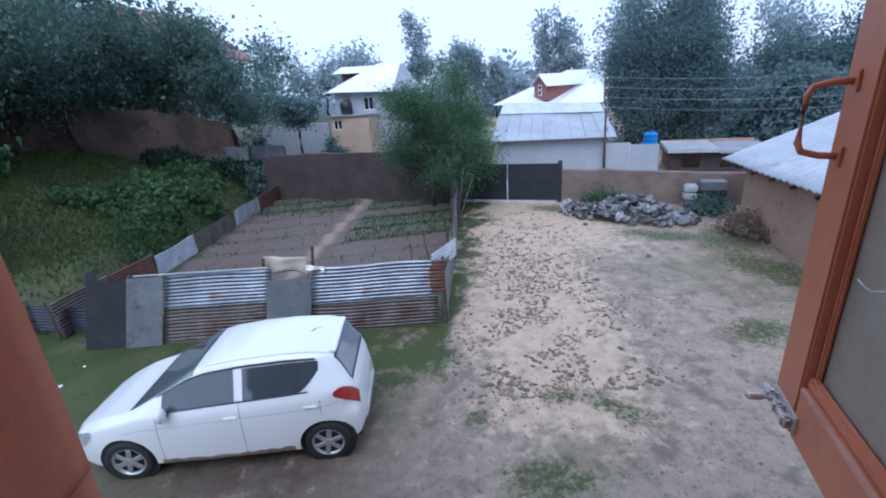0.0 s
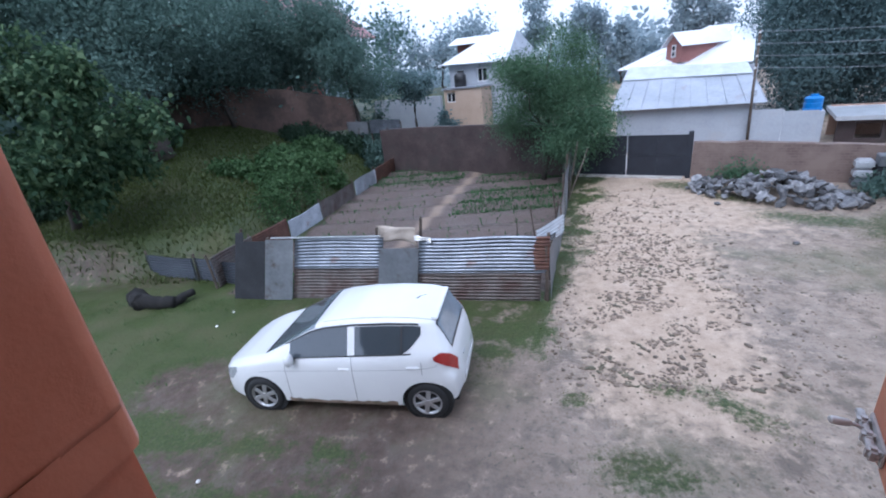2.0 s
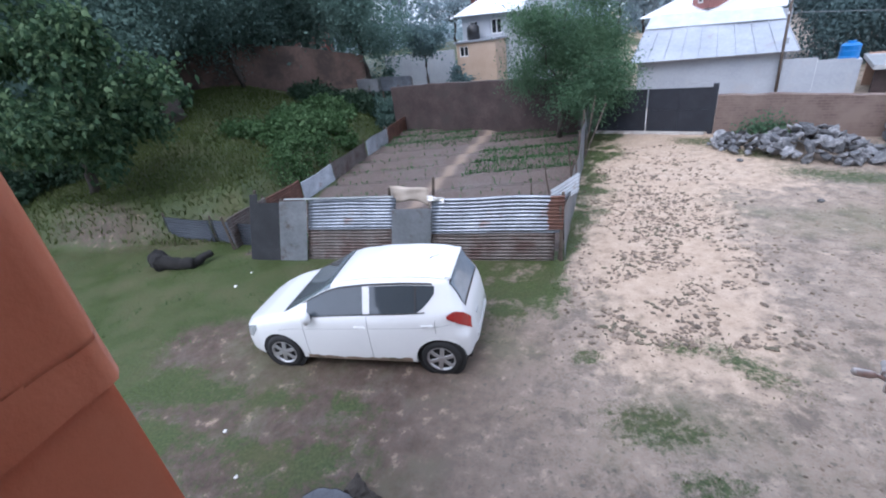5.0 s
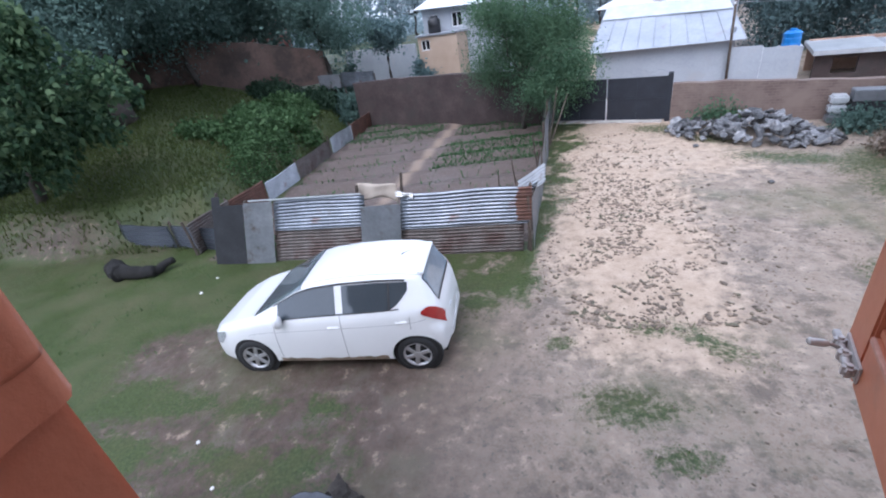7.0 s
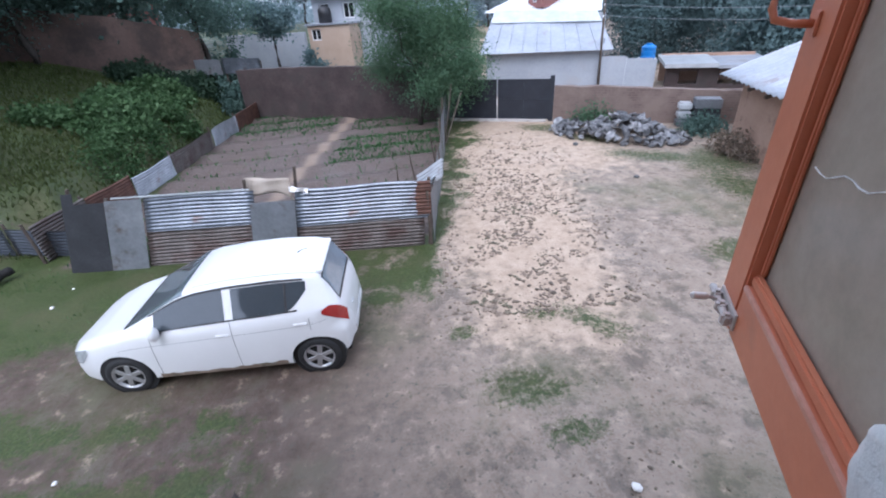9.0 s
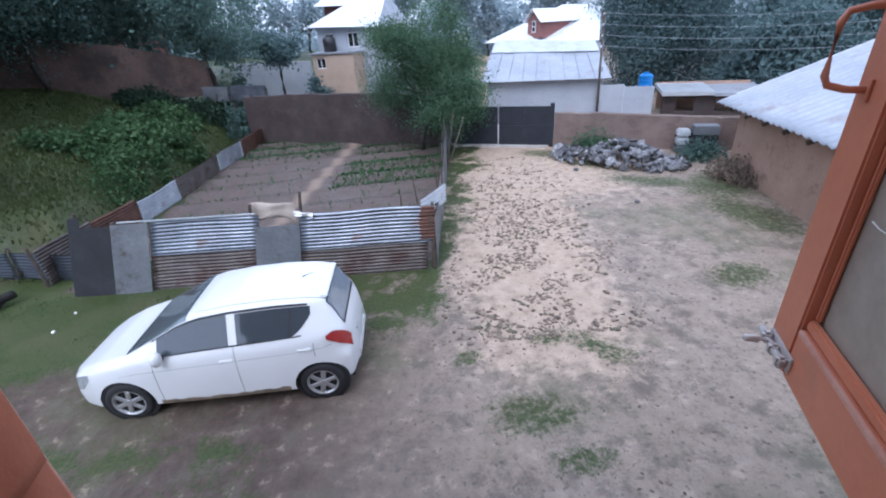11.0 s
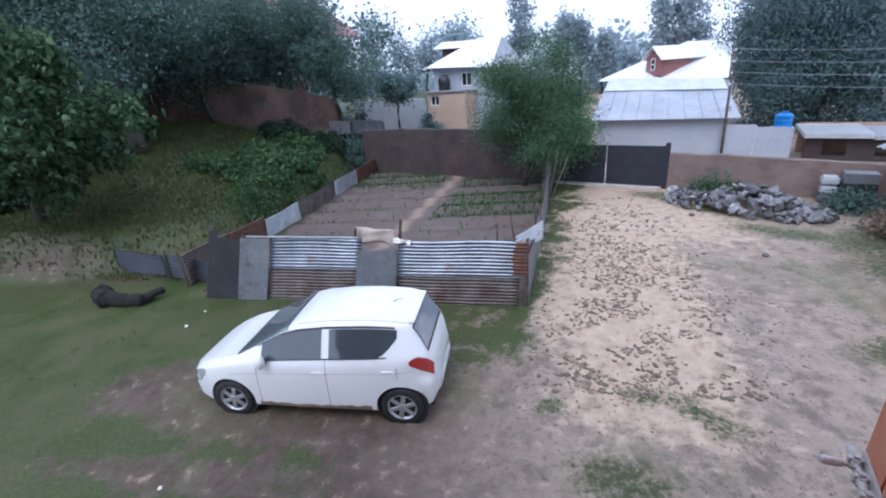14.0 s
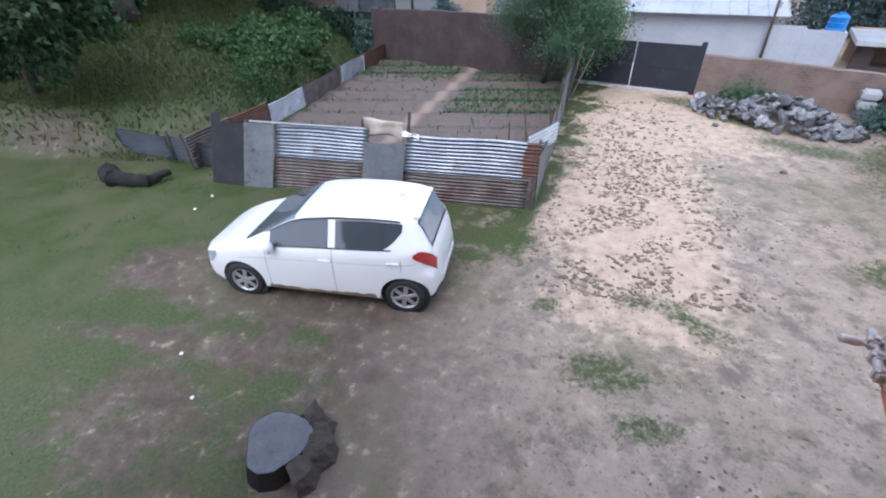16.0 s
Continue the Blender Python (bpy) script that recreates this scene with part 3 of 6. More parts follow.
def build_window():
    win = tagged(empty("window_1", pose(0, 0, 0)), "orange-brown painted wooden window with one casement open", "window", kind="structure")
    # frame: posts, sill and head; the hinge-free post carries thick, cracked coats of filler
    part("frame_post", box(WX0 - 0.09, WX0 - 0.003, 1.345, WY - 0.001, WZ0 - 0.03, WZ1, 0.004), "paint_orange", win)
    for k, (z0, z1, y0) in enumerate(((4.4125, WZ1 - 0.001, 1.4995), (4.3995, 4.412, 1.5005))):
        part("filler_coat", filler(WX0 - 0.006, WX0 + 0.0004 * (1 - k), y0, WY + 0.0006, z0, z1, 31 + k), "paint_orange", win, "thick chipped coat of orange paint and filler", smooth=True)
    part("frame_post", box(WX1, WX1 + 0.08, 1.345, WY, WZ0 - 0.03, WZ1, 0.004), "paint_orange", win)
    part("window_sill", box(WX0 + 0.001, WX1 - 0.001, 1.345, WY + 0.01, WZ0 - 0.04, WZ0, 0.004), "paint_orange", win)
    part("window_head", box(WX0 + 0.001, WX1 - 0.001, 1.345, WY, WZ1 - 0.04, WZ1, 0.004), "paint_orange", win)
    # casement: hinge at local origin, free edge along +x, inner face towards -y
    hx, hy, fx, fy = 1.686, 1.570, 1.809, 1.867
    ang = math.degrees(math.atan2(fy - hy, fx - hx))
    w = math.hypot(fx - hx, fy - hy) / SASH
    sash = empty("casement", pose(hx, hy, WZ0 + 0.011, 0, 0, ang))
    sash.parent = win
    h = (WZ1 - WZ0 - 0.02) / SASH
    st, th = 0.066, 0.032
    fm = "paint_orange"
    y0, y1 = -0.002, th
    part("stile", box(w - st, w, y0, y1, 0.0, h, 0.003), fm, sash)
    part("stile", box(0.0, st, y0, y1, 0.0, h, 0.003), fm, sash)
    part("bottom_rail", box(st + 0.0008, w - st - 0.0008, y0, y1, 0.0, 0.08, 0.003), fm, sash)
    part("top_rail", box(st + 0.0008, w - st - 0.0008, y0, y1, h - 0.06, h, 0.003), fm, sash)
    # glazing beads, worn to a paler pink along their edges
    part("glazing_bead", box(st, w - st, 0.004, 0.015, 0.0805, 0.096, 0.003), "paint_orange", sash)
    part("worn_edge", box(st + 0.01, w - st - 0.003, y0 - 0.0012, y0 + 0.004, 0.073, 0.0805, 0.001), "paint_worn", sash, "pale worn paint edge")
    part("glazing_bead", box(w - st - 0.008, w - st, 0.010, 0.016, 0.096, h - 0.06, 0.002), "paint_orange", sash)
    pane = part("pane", box(st - 0.004, w - st + 0.004, 0.017, 0.020, 0.076, h - 0.05), "pane", sash, "dusty window pane")
    pane.visible_shadow = False
    # whitish putty smear across the pane
    pts = [(st + k * (w - 2 * st - 0.02) / 20, 0.0162, 0.292 - 0.0026 * k + 0.004 * math.sin(k * 1.3)) for k in range(21)]
    part("putty_line", tube(pts, [0.0004 + 0.0003 * (k % 3) for k in range(21)], 5), "white_steel", sash, "pale putty line")
    # tower bolt lying along the lower rail near the free corner
    bz, b0 = 0.026, 0.352
    bolt = part("bolt_plate", box(b0, b0 + 0.075, y0 - 0.003, y0, bz - 0.013, bz + 0.013, 0.001), "bolt_metal", sash, "worn steel tower bolt")
    part("bolt_rod", tube([(b0 + 0.002, y0 - 0.010, bz), (b0 + 0.088, y0 - 0.010, bz)], 0.005, 10), "bolt_metal", bolt, smooth=True)
    for x in (b0 + 0.002, b0 + 0.030, b0 + 0.058):
        part("bolt_keeper", box(x, x + 0.014, y0 - 0.017, y0 - 0.003, bz - 0.010, bz + 0.010, 0.004), "bolt_metal", bolt)
    part("bolt_arm", tube([(b0 + 0.050, y0 - 0.012, bz + 0.002), (b0 + 0.049, y0 - 0.022, bz + 0.006), (b0 + 0.046, y0 - 0.028, bz + 0.008)], 0.0026, 8), "bolt_metal", bolt, smooth=True)
    part("bolt_knob", tube([(b0 + 0.046, y0 - 0.027, bz + 0.008), (b0 + 0.044, y0 - 0.031, bz + 0.009), (b0 + 0.040, y0 - 0.046, bz + 0.011), (b0 + 0.039, y0 - 0.048, bz + 0.011)], [0.004, 0.0052, 0.0052, 0.004], 12), "bolt_metal", bolt, smooth=True)
    # pull handle
    hz0, hz1, hx_ = 0.373, 0.456, 0.412
    hp = [(hx_ - 0.004, y0, hz0), (hx_ + 0.004, y0 - 0.018, hz0), (hx_ + 0.010, y0 - 0.034, hz0 + 0.004), (hx_ + 0.012, y0 - 0.038, hz0 + 0.014), (hx_ + 0.012, y0 - 0.038, hz1 - 0.014), (hx_ + 0.010, y0 - 0.034, hz1 - 0.004), (hx_ + 0.004, y0 - 0.018, hz1), (hx_ - 0.004, y0, hz1)]
    hd = part("pull_handle", tube(hp, 0.0042, 10), "paint_orange", sash, "orange painted steel pull handle", smooth=True)
    for z in (hz0, hz1):
        part("handle_foot", box(hx_ - 0.012, hx_ + 0.004, y0 - 0.003, y0, z - 0.012, z + 0.012, 0.001), "paint_orange", hd)
    # the inner face looks back into the room
    for ob in sash.children_recursive:
        ob.data.transform(Matrix.Diagonal((SASH, -SASH, SASH, 1)))
        ob.data.flip_normals()
    # crumpled bag stuffed by the hinge
    bm = lump(5, 0.07, 1.5, 4, 0.0)
    for v in bm.verts:
        k = noise.noise(v.co * 28) * 0.014 + noise.noise(v.co * 60) * 0.006
        v.co += v.co.normalized() * k
        v.co.y *= 0.35
    bmesh.ops.translate(bm, verts=bm.verts, vec=(0.048, 0.012, 0.150))
    bag = part("plastic_bag", bm, "plastic_bag", None, smooth=True)
    bag.matrix_world = pose(hx, hy, WZ0 + 0.011, 0, 0, ang) @ Matrix.Diagonal((SASH, SASH, SASH, 1))
    tagged(bag, "crumpled white plastic bag stuffed beside the window pane", "plastic bag")


build_window()

# ---- boundary wall and gate ----
WALL_A, WALL_DIR = (3.18, 20.13), math.degrees(math.atan2(-0.371, 0.929))


def wall_pose(along, behind=0.0, z=0.0):
    c, s = math.cos(radians(WALL_DIR)), math.sin(radians(WALL_DIR))
    return pose(WALL_A[0] + along * c - behind * s, WALL_A[1] + along * s + behind * c, z, 0, 0, WALL_DIR)


def uneven_wall(name, length, tops, thick, material, m, label, seed=0):
    """A wall whose top wanders between the given heights."""
    r = random.Random(seed)
    n = max(10, int(length / 0.3))
    bm = bmesh.new()
    cols = []
    for i in range(n + 1):
        x = i / n * length
        t = i / n * (len(tops) - 1)
        k = min(int(t), len(tops) - 2)
        h = tops[k] + (tops[k + 1] - tops[k]) * (t - k) + r.uniform(-0.025, 0.025)
        cols.append([bm.verts.new(c) for c in ((x, -thick / 2, -0.1), (x, -thick / 2 + r.uniform(-.01, .01), h), (x, thick / 2, h), (x, thick / 2, -0.1))])
    for a, b in zip(cols, cols[1:]):
        for k in range(3):
            bm.faces.new((a[k], b[k], b[k + 1], a[k + 1]))
    bm.faces.new(cols[0])
    bm.faces.new(cols[-1][::-1])
    bmesh.ops.recalc_face_normals(bm, faces=bm.faces)
    ob = part(name, bm, material)
    ob.matrix_world = m
    return tagged(ob, label, "wall", kind="structure")


uneven_wall("wall_garden", 9.6, (2.1, 2.2, 2.15, 2.05), 0.3, "brick_dark", wall_pose(-10.0, 0.0), "dark red brick boundary wall behind the vegetable garden", 2)
uneven_wall("wall_yard", 7.2, (1.32, 1.28, 1.2, 1.14, 1.08), 0.3, "brick", wall_pose(4.32, 0.0), "low weathered brick boundary wall patched with mud", 3)


def build_gate():
    gate = tagged(empty("gate", wall_pose(0, 0)), "black steel double gate, closed, with barbed wire on top", "gate")
    for k, (x0, x1) in enumerate(((0.06, 2.08), (2.12, 4.14))):
        leaf = empty("gate_leaf")
        leaf.parent = gate
        part("gate_sheet", box(x0 + 0.03, x1 - 0.03, -0.004, 0.004, 0.10, 1.52), "gate_steel", leaf)
        for b in ((x0, x1, -0.02, 0.02, 0.06, 0.10), (x0, x1, -0.02, 0.02, 1.52, 1.56), (x0, x1, -0.021, 0.021, 0.78, 0.82)):
            part("gate_rail", box(*b, 0.003), "gate_steel", leaf)
        for x in (x0, x1 - 0.04, (x0 + x1) / 2 - 0.02):
            part("gate_stile", box(x, x + 0.04, -0.023, 0.023, 0.06, 1.56, 0.003), "gate_steel", leaf)
    for x in (-0.04, 4.22):
        part("gate_post", box(x - 0.08, x + 0.08, -0.1, 0.1, -0.05, 1.68, 0.01), "gate_steel", gate)
    part("gate_bolt", tube([(2.10, -0.05, 0.05), (2.10, -0.05, 0.85)], 0.018, 8), "white_steel", gate, "white drop bolt", smooth=True)
    r = random.Random(4)
    for k in range(2):
        pts = [(i * 4.2 / 44 - 0.0, 0.03 * math.cos(i * 1.3), 1.62 + 0.11 * k + 0.055 * math.sin(i * 1.1 + k) + r.uniform(-.02, .02)) for i in range(45)]
        wire = part("barbed_wire", tube(pts, 0.006, 5), "wire", gate)
        bm = bmesh.new()
        for p in pts[::2]:
            q = Vector(p)
            d = Vector((r.uniform(-1, 1), r.uniform(-1, 1), r.uniform(0.2, 1))).normalized() * 0.035
            tube([q - d, q + d], 0.004, 4, bm)
        tagged(part("barb", bm, "wire", wire), kind="stuff")


build_gate()
sill = part("gate_threshold", box(0.25, 4.05, -0.22, 0.12, -0.05, 0.055, 0.012), "pale_cement", None)
sill.matrix_world = wall_pose(0, -0.06)
tagged(sill, "pale cement threshold strip under the steel gate", "threshold", kind="structure")


# ---- tin fences round the garden ----
def rag(name, pts, width, material, label):
    """A cloth hung over a line."""
    bm = bmesh.new()
    rows = []
    for i in range(13):
        u = i / 12
        row = []
        for j in range(7):
            v = j / 6
            x = pts[0][0] + (pts[1][0] - pts[0][0]) * u
            z = pts[0][2] + (pts[1][2] - pts[0][2]) * u - width * v * (1 - 0.25 * math.sin(u * 3))
            y = pts[0][1] + 0.03 * math.sin(u * 9 + v * 2) + 0.012 * math.sin(v * 11 + u * 5) - 0.02 * v
            row.append(bm.verts.new((x, y, z)))
        rows.append(row)
    for a, b in zip(rows, rows[1:]):
        for k in range(6):
            bm.faces.new((a[k], b[k], b[k + 1], a[k + 1]))
    ob = part(name, bm, material, None, smooth=True)
    so = ob.modifiers.new("thickness", "SOLIDIFY")
    so.thickness = 0.006
    tagged(ob, label, "cloth")
    return ob


FRONT = pose(0, 9.47, 0, 0, 0, -1.6)


def lean_over(ob, m):
    """Shears a part of the tumbledown front fence: the far end leans more than the drive end."""
    inv = m.inverted()
    for v in ob.data.vertices:
        p = m @ v.co
        p.x += (0.12 - 0.038 * p.x) * p.z
        v.co = inv @ p


def torn_sheet(seed):
    """A flat rust-eaten patch with a ragged inner edge."""
    bm = bmesh.new()
    rows = []
    for j in range(25):
        z = j / 24 * 0.70
        cut = 0.07 * noise.noise(Vector((z * 7, seed, 0))) + 0.04 * noise.noise(Vector((z * 19, seed, 3)))
        rows.append([bm.verts.new((x, 0.014 * math.sin(2 * math.pi * z / 0.076), z)) for x in (cut, 0.12 + cut * 0.5, 0.30)])
    for p, q in zip(rows, rows[1:]):
        for k in range(2):
            bm.faces.new((p[k], p[k + 1], q[k + 1], q[k]))
    return bm


def build_front_fence():
    f = tagged(empty("tin_fence", FRONT), "patched garden fence of grey and rusty corrugated sheets", "fence")
    sheet("zinc_sheet", 2.18, 0.72, "zinc_sheet", f, -4.02, 0.0, 0.80, 0, 0.6, 1)
    sheet("rusty_sheet", 2.12, 0.86, "rusty_sheet", f, -4.04, 0.03, 0.02, 0, 0.0, 2)
    sheet("zinc_sheet", 2.72, 0.78, "zinc_sheet", f, -1.02, -0.01, 0.66, 0, 0.3, 3)
    sheet("rusty_sheet", 2.62, 0.72, "rusty_sheet", f, -1.03, 0.02, 0.0, 0, 0.3, 4)
    torn = part("rust_patch", torn_sheet(5), "rust", f, "rust-eaten end of the sheet")
    torn.modifiers.new("thickness", "SOLIDIFY").thickness = 0.004
    torn.matrix_basis = pose(1.43, -0.030, 0.72)
    part("flat_plate", box(-4.78, -4.05, -0.02, -0.012, 0.0, 1.50, 0.002), "grey_plate", f, "flat grey steel plate")
    part("top_lath", box(-4.65, -1.92, -0.035, -0.012, 1.485, 1.515, 0.004, m=pose(0, 0, 0, 0, 0.6, 0)), "bright_sheet", f)
    part("flat_plate", box(-1.92, -1.02, -0.03, -0.022, 0.02, 1.24, 0.002), "grey_plate", f, "flat grey steel plate")
    part("flat_plate", box(-5.45, -4.80, -0.004, 0.004, 0.0, 1.47, 0.002), "dark_plate", f, "dark wet steel plate")
    part("flat_plate", box(-5.62, -5.40, 0.012, 0.02, 0.0, 1.68, 0.002), "dark_plate", f, "dark wet steel plate")
    for x, h, lean in ((-1.98, 1.68, -2), (-0.99, 1.86, -1), (1.70, 1.45, 0), (-4.80, 1.52, 0), (-4.04, 1.45, 0), (-5.50, 1.75, -1)):
        p = part("post", tube([(0, 0, -0.05), (0.01, 0, h * 0.5), (0.0, 0.01, h)], [0.045, 0.04, 0.034], 8), "wood_post", f)
        p.matrix_basis = pose(x, 0.08, 0, 0, lean, 0)
    for ob in f.children:
        lean_over(ob, ob.matrix_basis.copy())
    a = rag("cloth", [(-1.74, -0.02, 1.68), (-0.90, -0.02, 1.61)], 0.40, "cloth_beige", "beige cloth hung across the garden fence gap")
    a.matrix_world = FRONT @ pose(0, 0.2, 0)
    b = rag("rag", [(-0.88, -0.03, 1.52), (-0.52, -0.03, 1.46)], 0.10, "cloth_white", "white rag lying on top of the tin fence")
    b.matrix_world = FRONT @ pose(0, -0.02, 0)


build_front_fence()


def line_fence(name, a, b, specs, label, along="x"):
    d = Vector((b[0] - a[0], b[1] - a[1], 0))
    f = tagged(empty(name, pose(a[0], a[1], 0, 0, 0, math.degrees(math.atan2(d.y, d.x)))), label, "fence")
    x = 0.0
    for k, (w, h, z, mat_name, tilt) in enumerate(specs):
        sheet("tin_sheet", w - 0.02, h, mat_name, f, x + 0.01, 0.015 * (k % 2), z, 0, tilt, 40 + k, along=along, amp=0.0012 if mat_name == "grey_plate" else 0.014, wave=0.03)
        p = part("post", tube([(0, 0, -0.05), (0.01, 0.0, 0.5), (0, 0, h + z + 0.10)], [0.04, 0.035, 0.03], 7), "wood_post", f)
        p.matrix_basis = pose(x, 0.07, 0, 0, (k * 37 % 7) - 3, 0)
        x += w
    return f


line_fence("tin_fence", (1.80, 9.45), (3.15, 19.85), ((1.5, 1.12, 0.0, "grey_plate", 1), (1.7, 1.0, 0.02, "grey_plate", -1), (2.2, 1.05, 0.0, "grey_plate", 0.5), (2.4, 1.2, 0.0, "grey_plate", 0), (2.6, 1.35, 0.0, "grey_plate", -1)), "grey tin sheet fence along the drive", along="z")
line_fence("tin_fence", (-6.45, 10.2), (-5.75, 20.3), ((1.6, 0.85, 0.0, "rusty_sheet", 0), (1.75, 0.78, 0.0, "rust", 1), (2.1, 0.62, 0.02, "zinc_bright", 0.5), (2.9, 0.66, 0.0, "rusty_sheet", 0), (2.3, 0.66, 0.04, "zinc_bright", 0), (3.0, 0.7, 0.0, "rust", 0)), "low rusty and bright tin fence at the bank foot")
line_fence("tin_fence", (-9.3, 11.05), (-5.75, 10.35), ((1.9, 0.66, 0.0, "old_tin", 0), (1.9, 0.66, 0.0, "old_tin", 1)), "low dark corrugated fence below the bank")


def build_fence_sticks():
    """Leaning sticks and a bright offcut inside the fence along the drive."""
    r = random.Random(23)
    for k, (x, y, h, lx, ly) in enumerate(((2.62, 16.2, 1.75, 0.75, 0.5), (2.75, 17.0, 1.9, 0.35, 0.3), (1.55, 12.9, 1.0, -0.12, 0.1), (1.05, 12.1, 0.8, 0.05, 0.0), (2.2, 14.4, 1.1, -0.1, 0.1))):
        pts = [(lx * t + r.uniform(-.015, .015), ly * t, h * t - 0.05) for t in (0, 0.3, 0.6, 1.0)]
        ob = part("stick", tube(pts, [0.028, 0.025, 0.022, 0.015], 7), "wood_post", None)
        ob.matrix_world = pose(x, y, 0)
        tagged(ob, "thin weathered stick leaning by the tin fence", "stick", "fence sticks")
    s = tagged(empty("tin_offcut", pose(1.55, 9.75, 1.0, 0, 0, 62)), "bright corrugated tin offcut wedged in the fence corner", "tin sheet")
    sheet("tin_sheet", 1.3, 0.42, "bright_sheet", s, 0, 0, 0, 0, 3, 81)
    part("prop", tube([(0.7, 0.06, -1.05), (0.7, 0.05, 0.3)], 0.025, 7), "wood_post", s)


build_fence_sticks()


# ---- stones ----
def build_rock_pile():
    pile = tagged(empty("rock_pile", pose(8.55, 15.9, 0, 0, 0, -38)), "pile of grey broken building stones", "rock pile")
    shapes = []
    for k in range(9):
        me = bpy.data.meshes.new("stone")
        bm = lump(200 + k, 1.0, (0.5, 0.65, 0.8)[k % 3], 1, 0.36)
        bm.to_mesh(me)
        bm.free()
        me.materials.append(M["rock"])
        shapes.append(me)
    r = random.Random(12)
    for k in range(370):
        x, y = r.uniform(-2.3, 2.3), r.uniform(-1.05, 1.05)
        q = (x / 2.35) ** 2 + (y / 1.1) ** 2
        if q > 1:
            continue
        top = 0.72 * (1 - q) ** 0.7 * (0.8 + 0.3 * math.sin(x * 2.1 + 1))
        s = r.uniform(0.16, 0.40)
        ob = new("stone", shapes[k % 9])
        ob.parent = pile
        z = max(0.06, top * r.uniform(0.55, 1.0))
        ob.matrix_basis = pose(x, y, z, r.uniform(-55, 55), r.uniform(-55, 55), r.uniform(0, 360)) @ Matrix.Diagonal((s * r.uniform(0.9, 1.7), s * r.uniform(0.7, 1.0), s * r.uniform(0.5, 0.9), 1))


build_rock_pile()


def scatter_lumps(name, places, sizes, material, label, seed=0):
    """Many small lumps as one mesh."""
    r = random.Random(seed)
    base = []
    for k in range(6):
        bm = lump(seed + 300 + k, 1.0, 0.42, 1, 0.3)
        bm.verts.ensure_lookup_table()
        base.append((np.array([v.co for v in bm.verts]), [[v.index for v in f.verts] for f in bm.faces]))
        bm.free()
    V, F, off = [], [], 0
    for (x, y), s in zip(places, sizes):
        v, f = base[r.randrange(6)]
        a = r.uniform(0, 6.28)
        c, sn = math.cos(a) * s, math.sin(a) * s
        z = float(ground_height(np.array([x]), np.array([y]))[0])
        w = np.stack([v[:, 0] * c * 1.3 - v[:, 1] * sn + x, v[:, 0] * sn * 1.3 + v[:, 1] * c + y, v[:, 2] * s * 0.9 + z + s * 0.12], -1)
        V.append(w)
        F += [[i + off for i in q] for q in f]
        off += len(v)
    ob = raw(name, np.concatenate(V).tolist(), F, material)
    return tagged(ob, label, "gravel", kind="stuff")


def build_rubble():
    r = random.Random(31)
    pl, sz = [], []
    while len(pl) < 2500:
        y = 6.9 + 10.5 * r.random() ** 1.25
        mid = 3.45 + 0.13 * (y - 8)
        x = r.gauss(mid, 0.95)
        if float(fbm(np.array([x]), np.array([y]), 1.6, 51)[0]) < 0.40 or x < 1.4 + 0.17 * (y - 7) or y > 15.5 and r.random() < 0.7:
            continue
        pl.append((x, y))
        sz.append(min(0.2, 0.04 + 0.055 * r.random() ** 2 + (0.05 if r.random() < 0.1 else 0)))
    scatter_lumps("rubble", pl, [0.8 * v for v in sz], "clod", "small dark clods and stones strewn over the pale drive", 5)
    pl, sz = [], []
    while len(pl) < 1100:
        x, y = r.uniform(1.5, 8.5), r.uniform(3.0, 12.0)
        if float(fbm(np.array([x]), np.array([y]), 0.9, 61)[0]) < 0.5:
            continue
        pl.append((x, y))
        sz.append(0.012 + 0.035 * r.random() ** 2)
    scatter_lumps("gravel", pl, sz, "clod", "loose wet gravel and dirt crumbs on the yard", 8)


build_rubble()
# ---- buildings beyond the wall ----
def wall_with_holes(length, height, thick, holes, bm=None):
    """A wall slab in xz with rectangular openings (x0, x1, z0, z1), front at y = 0."""
    bm = bm or bmesh.new()
    xs = sorted({0.0, length, *[h[0] for h in holes], *[h[1] for h in holes]})
    zs = sorted({0.0, height, *[h[2] for h in holes], *[h[3] for h in holes]})
    for a, b in zip(xs, xs[1:]):
        for c, d in zip(zs, zs[1:]):
            if not any(h[0] <= a and b <= h[1] and h[2] <= c and d <= h[3] for h in holes):
                box(a, b, 0, thick, c, d, bm=bm)
    bmesh.ops.remove_doubles(bm, verts=bm.verts, dist=0.001)
    return bm


def roof_slab(pts, thick, bm=None):
    """A roof plane from four corners, with thickness."""
    bm = bm or bmesh.new()
    p = [Vector(q) for q in pts]
    n = (p[1] - p[0]).cross(p[3] - p[0]).normalized() * thick
    v = [bm.verts.new(q) for q in p] + [bm.verts.new(q - n) for q in p]
    for f in ((0, 1, 2, 3), (7, 6, 5, 4), (0, 4, 5, 1), (1, 5, 6, 2), (2, 6, 7, 3), (3, 7, 4, 0)):
        bm.faces.new([v[i] for i in f])
    return bm


def ribs(a, b, c, d, count, r, bm=None):
    """Raised seams on a roof plane, from edge a-b to edge d-c."""
    bm = bm or bmesh.new()
    a, b, c, d = (Vector(q) for q in (a, b, c, d))
    n = (b - a).cross(d - a).normalized() * r * 0.6
    for k in range(count + 1):
        t = k / count
        tube([a + (b - a) * t + n, d + (c - d) * t + n], r, 5, bm)
    return bm


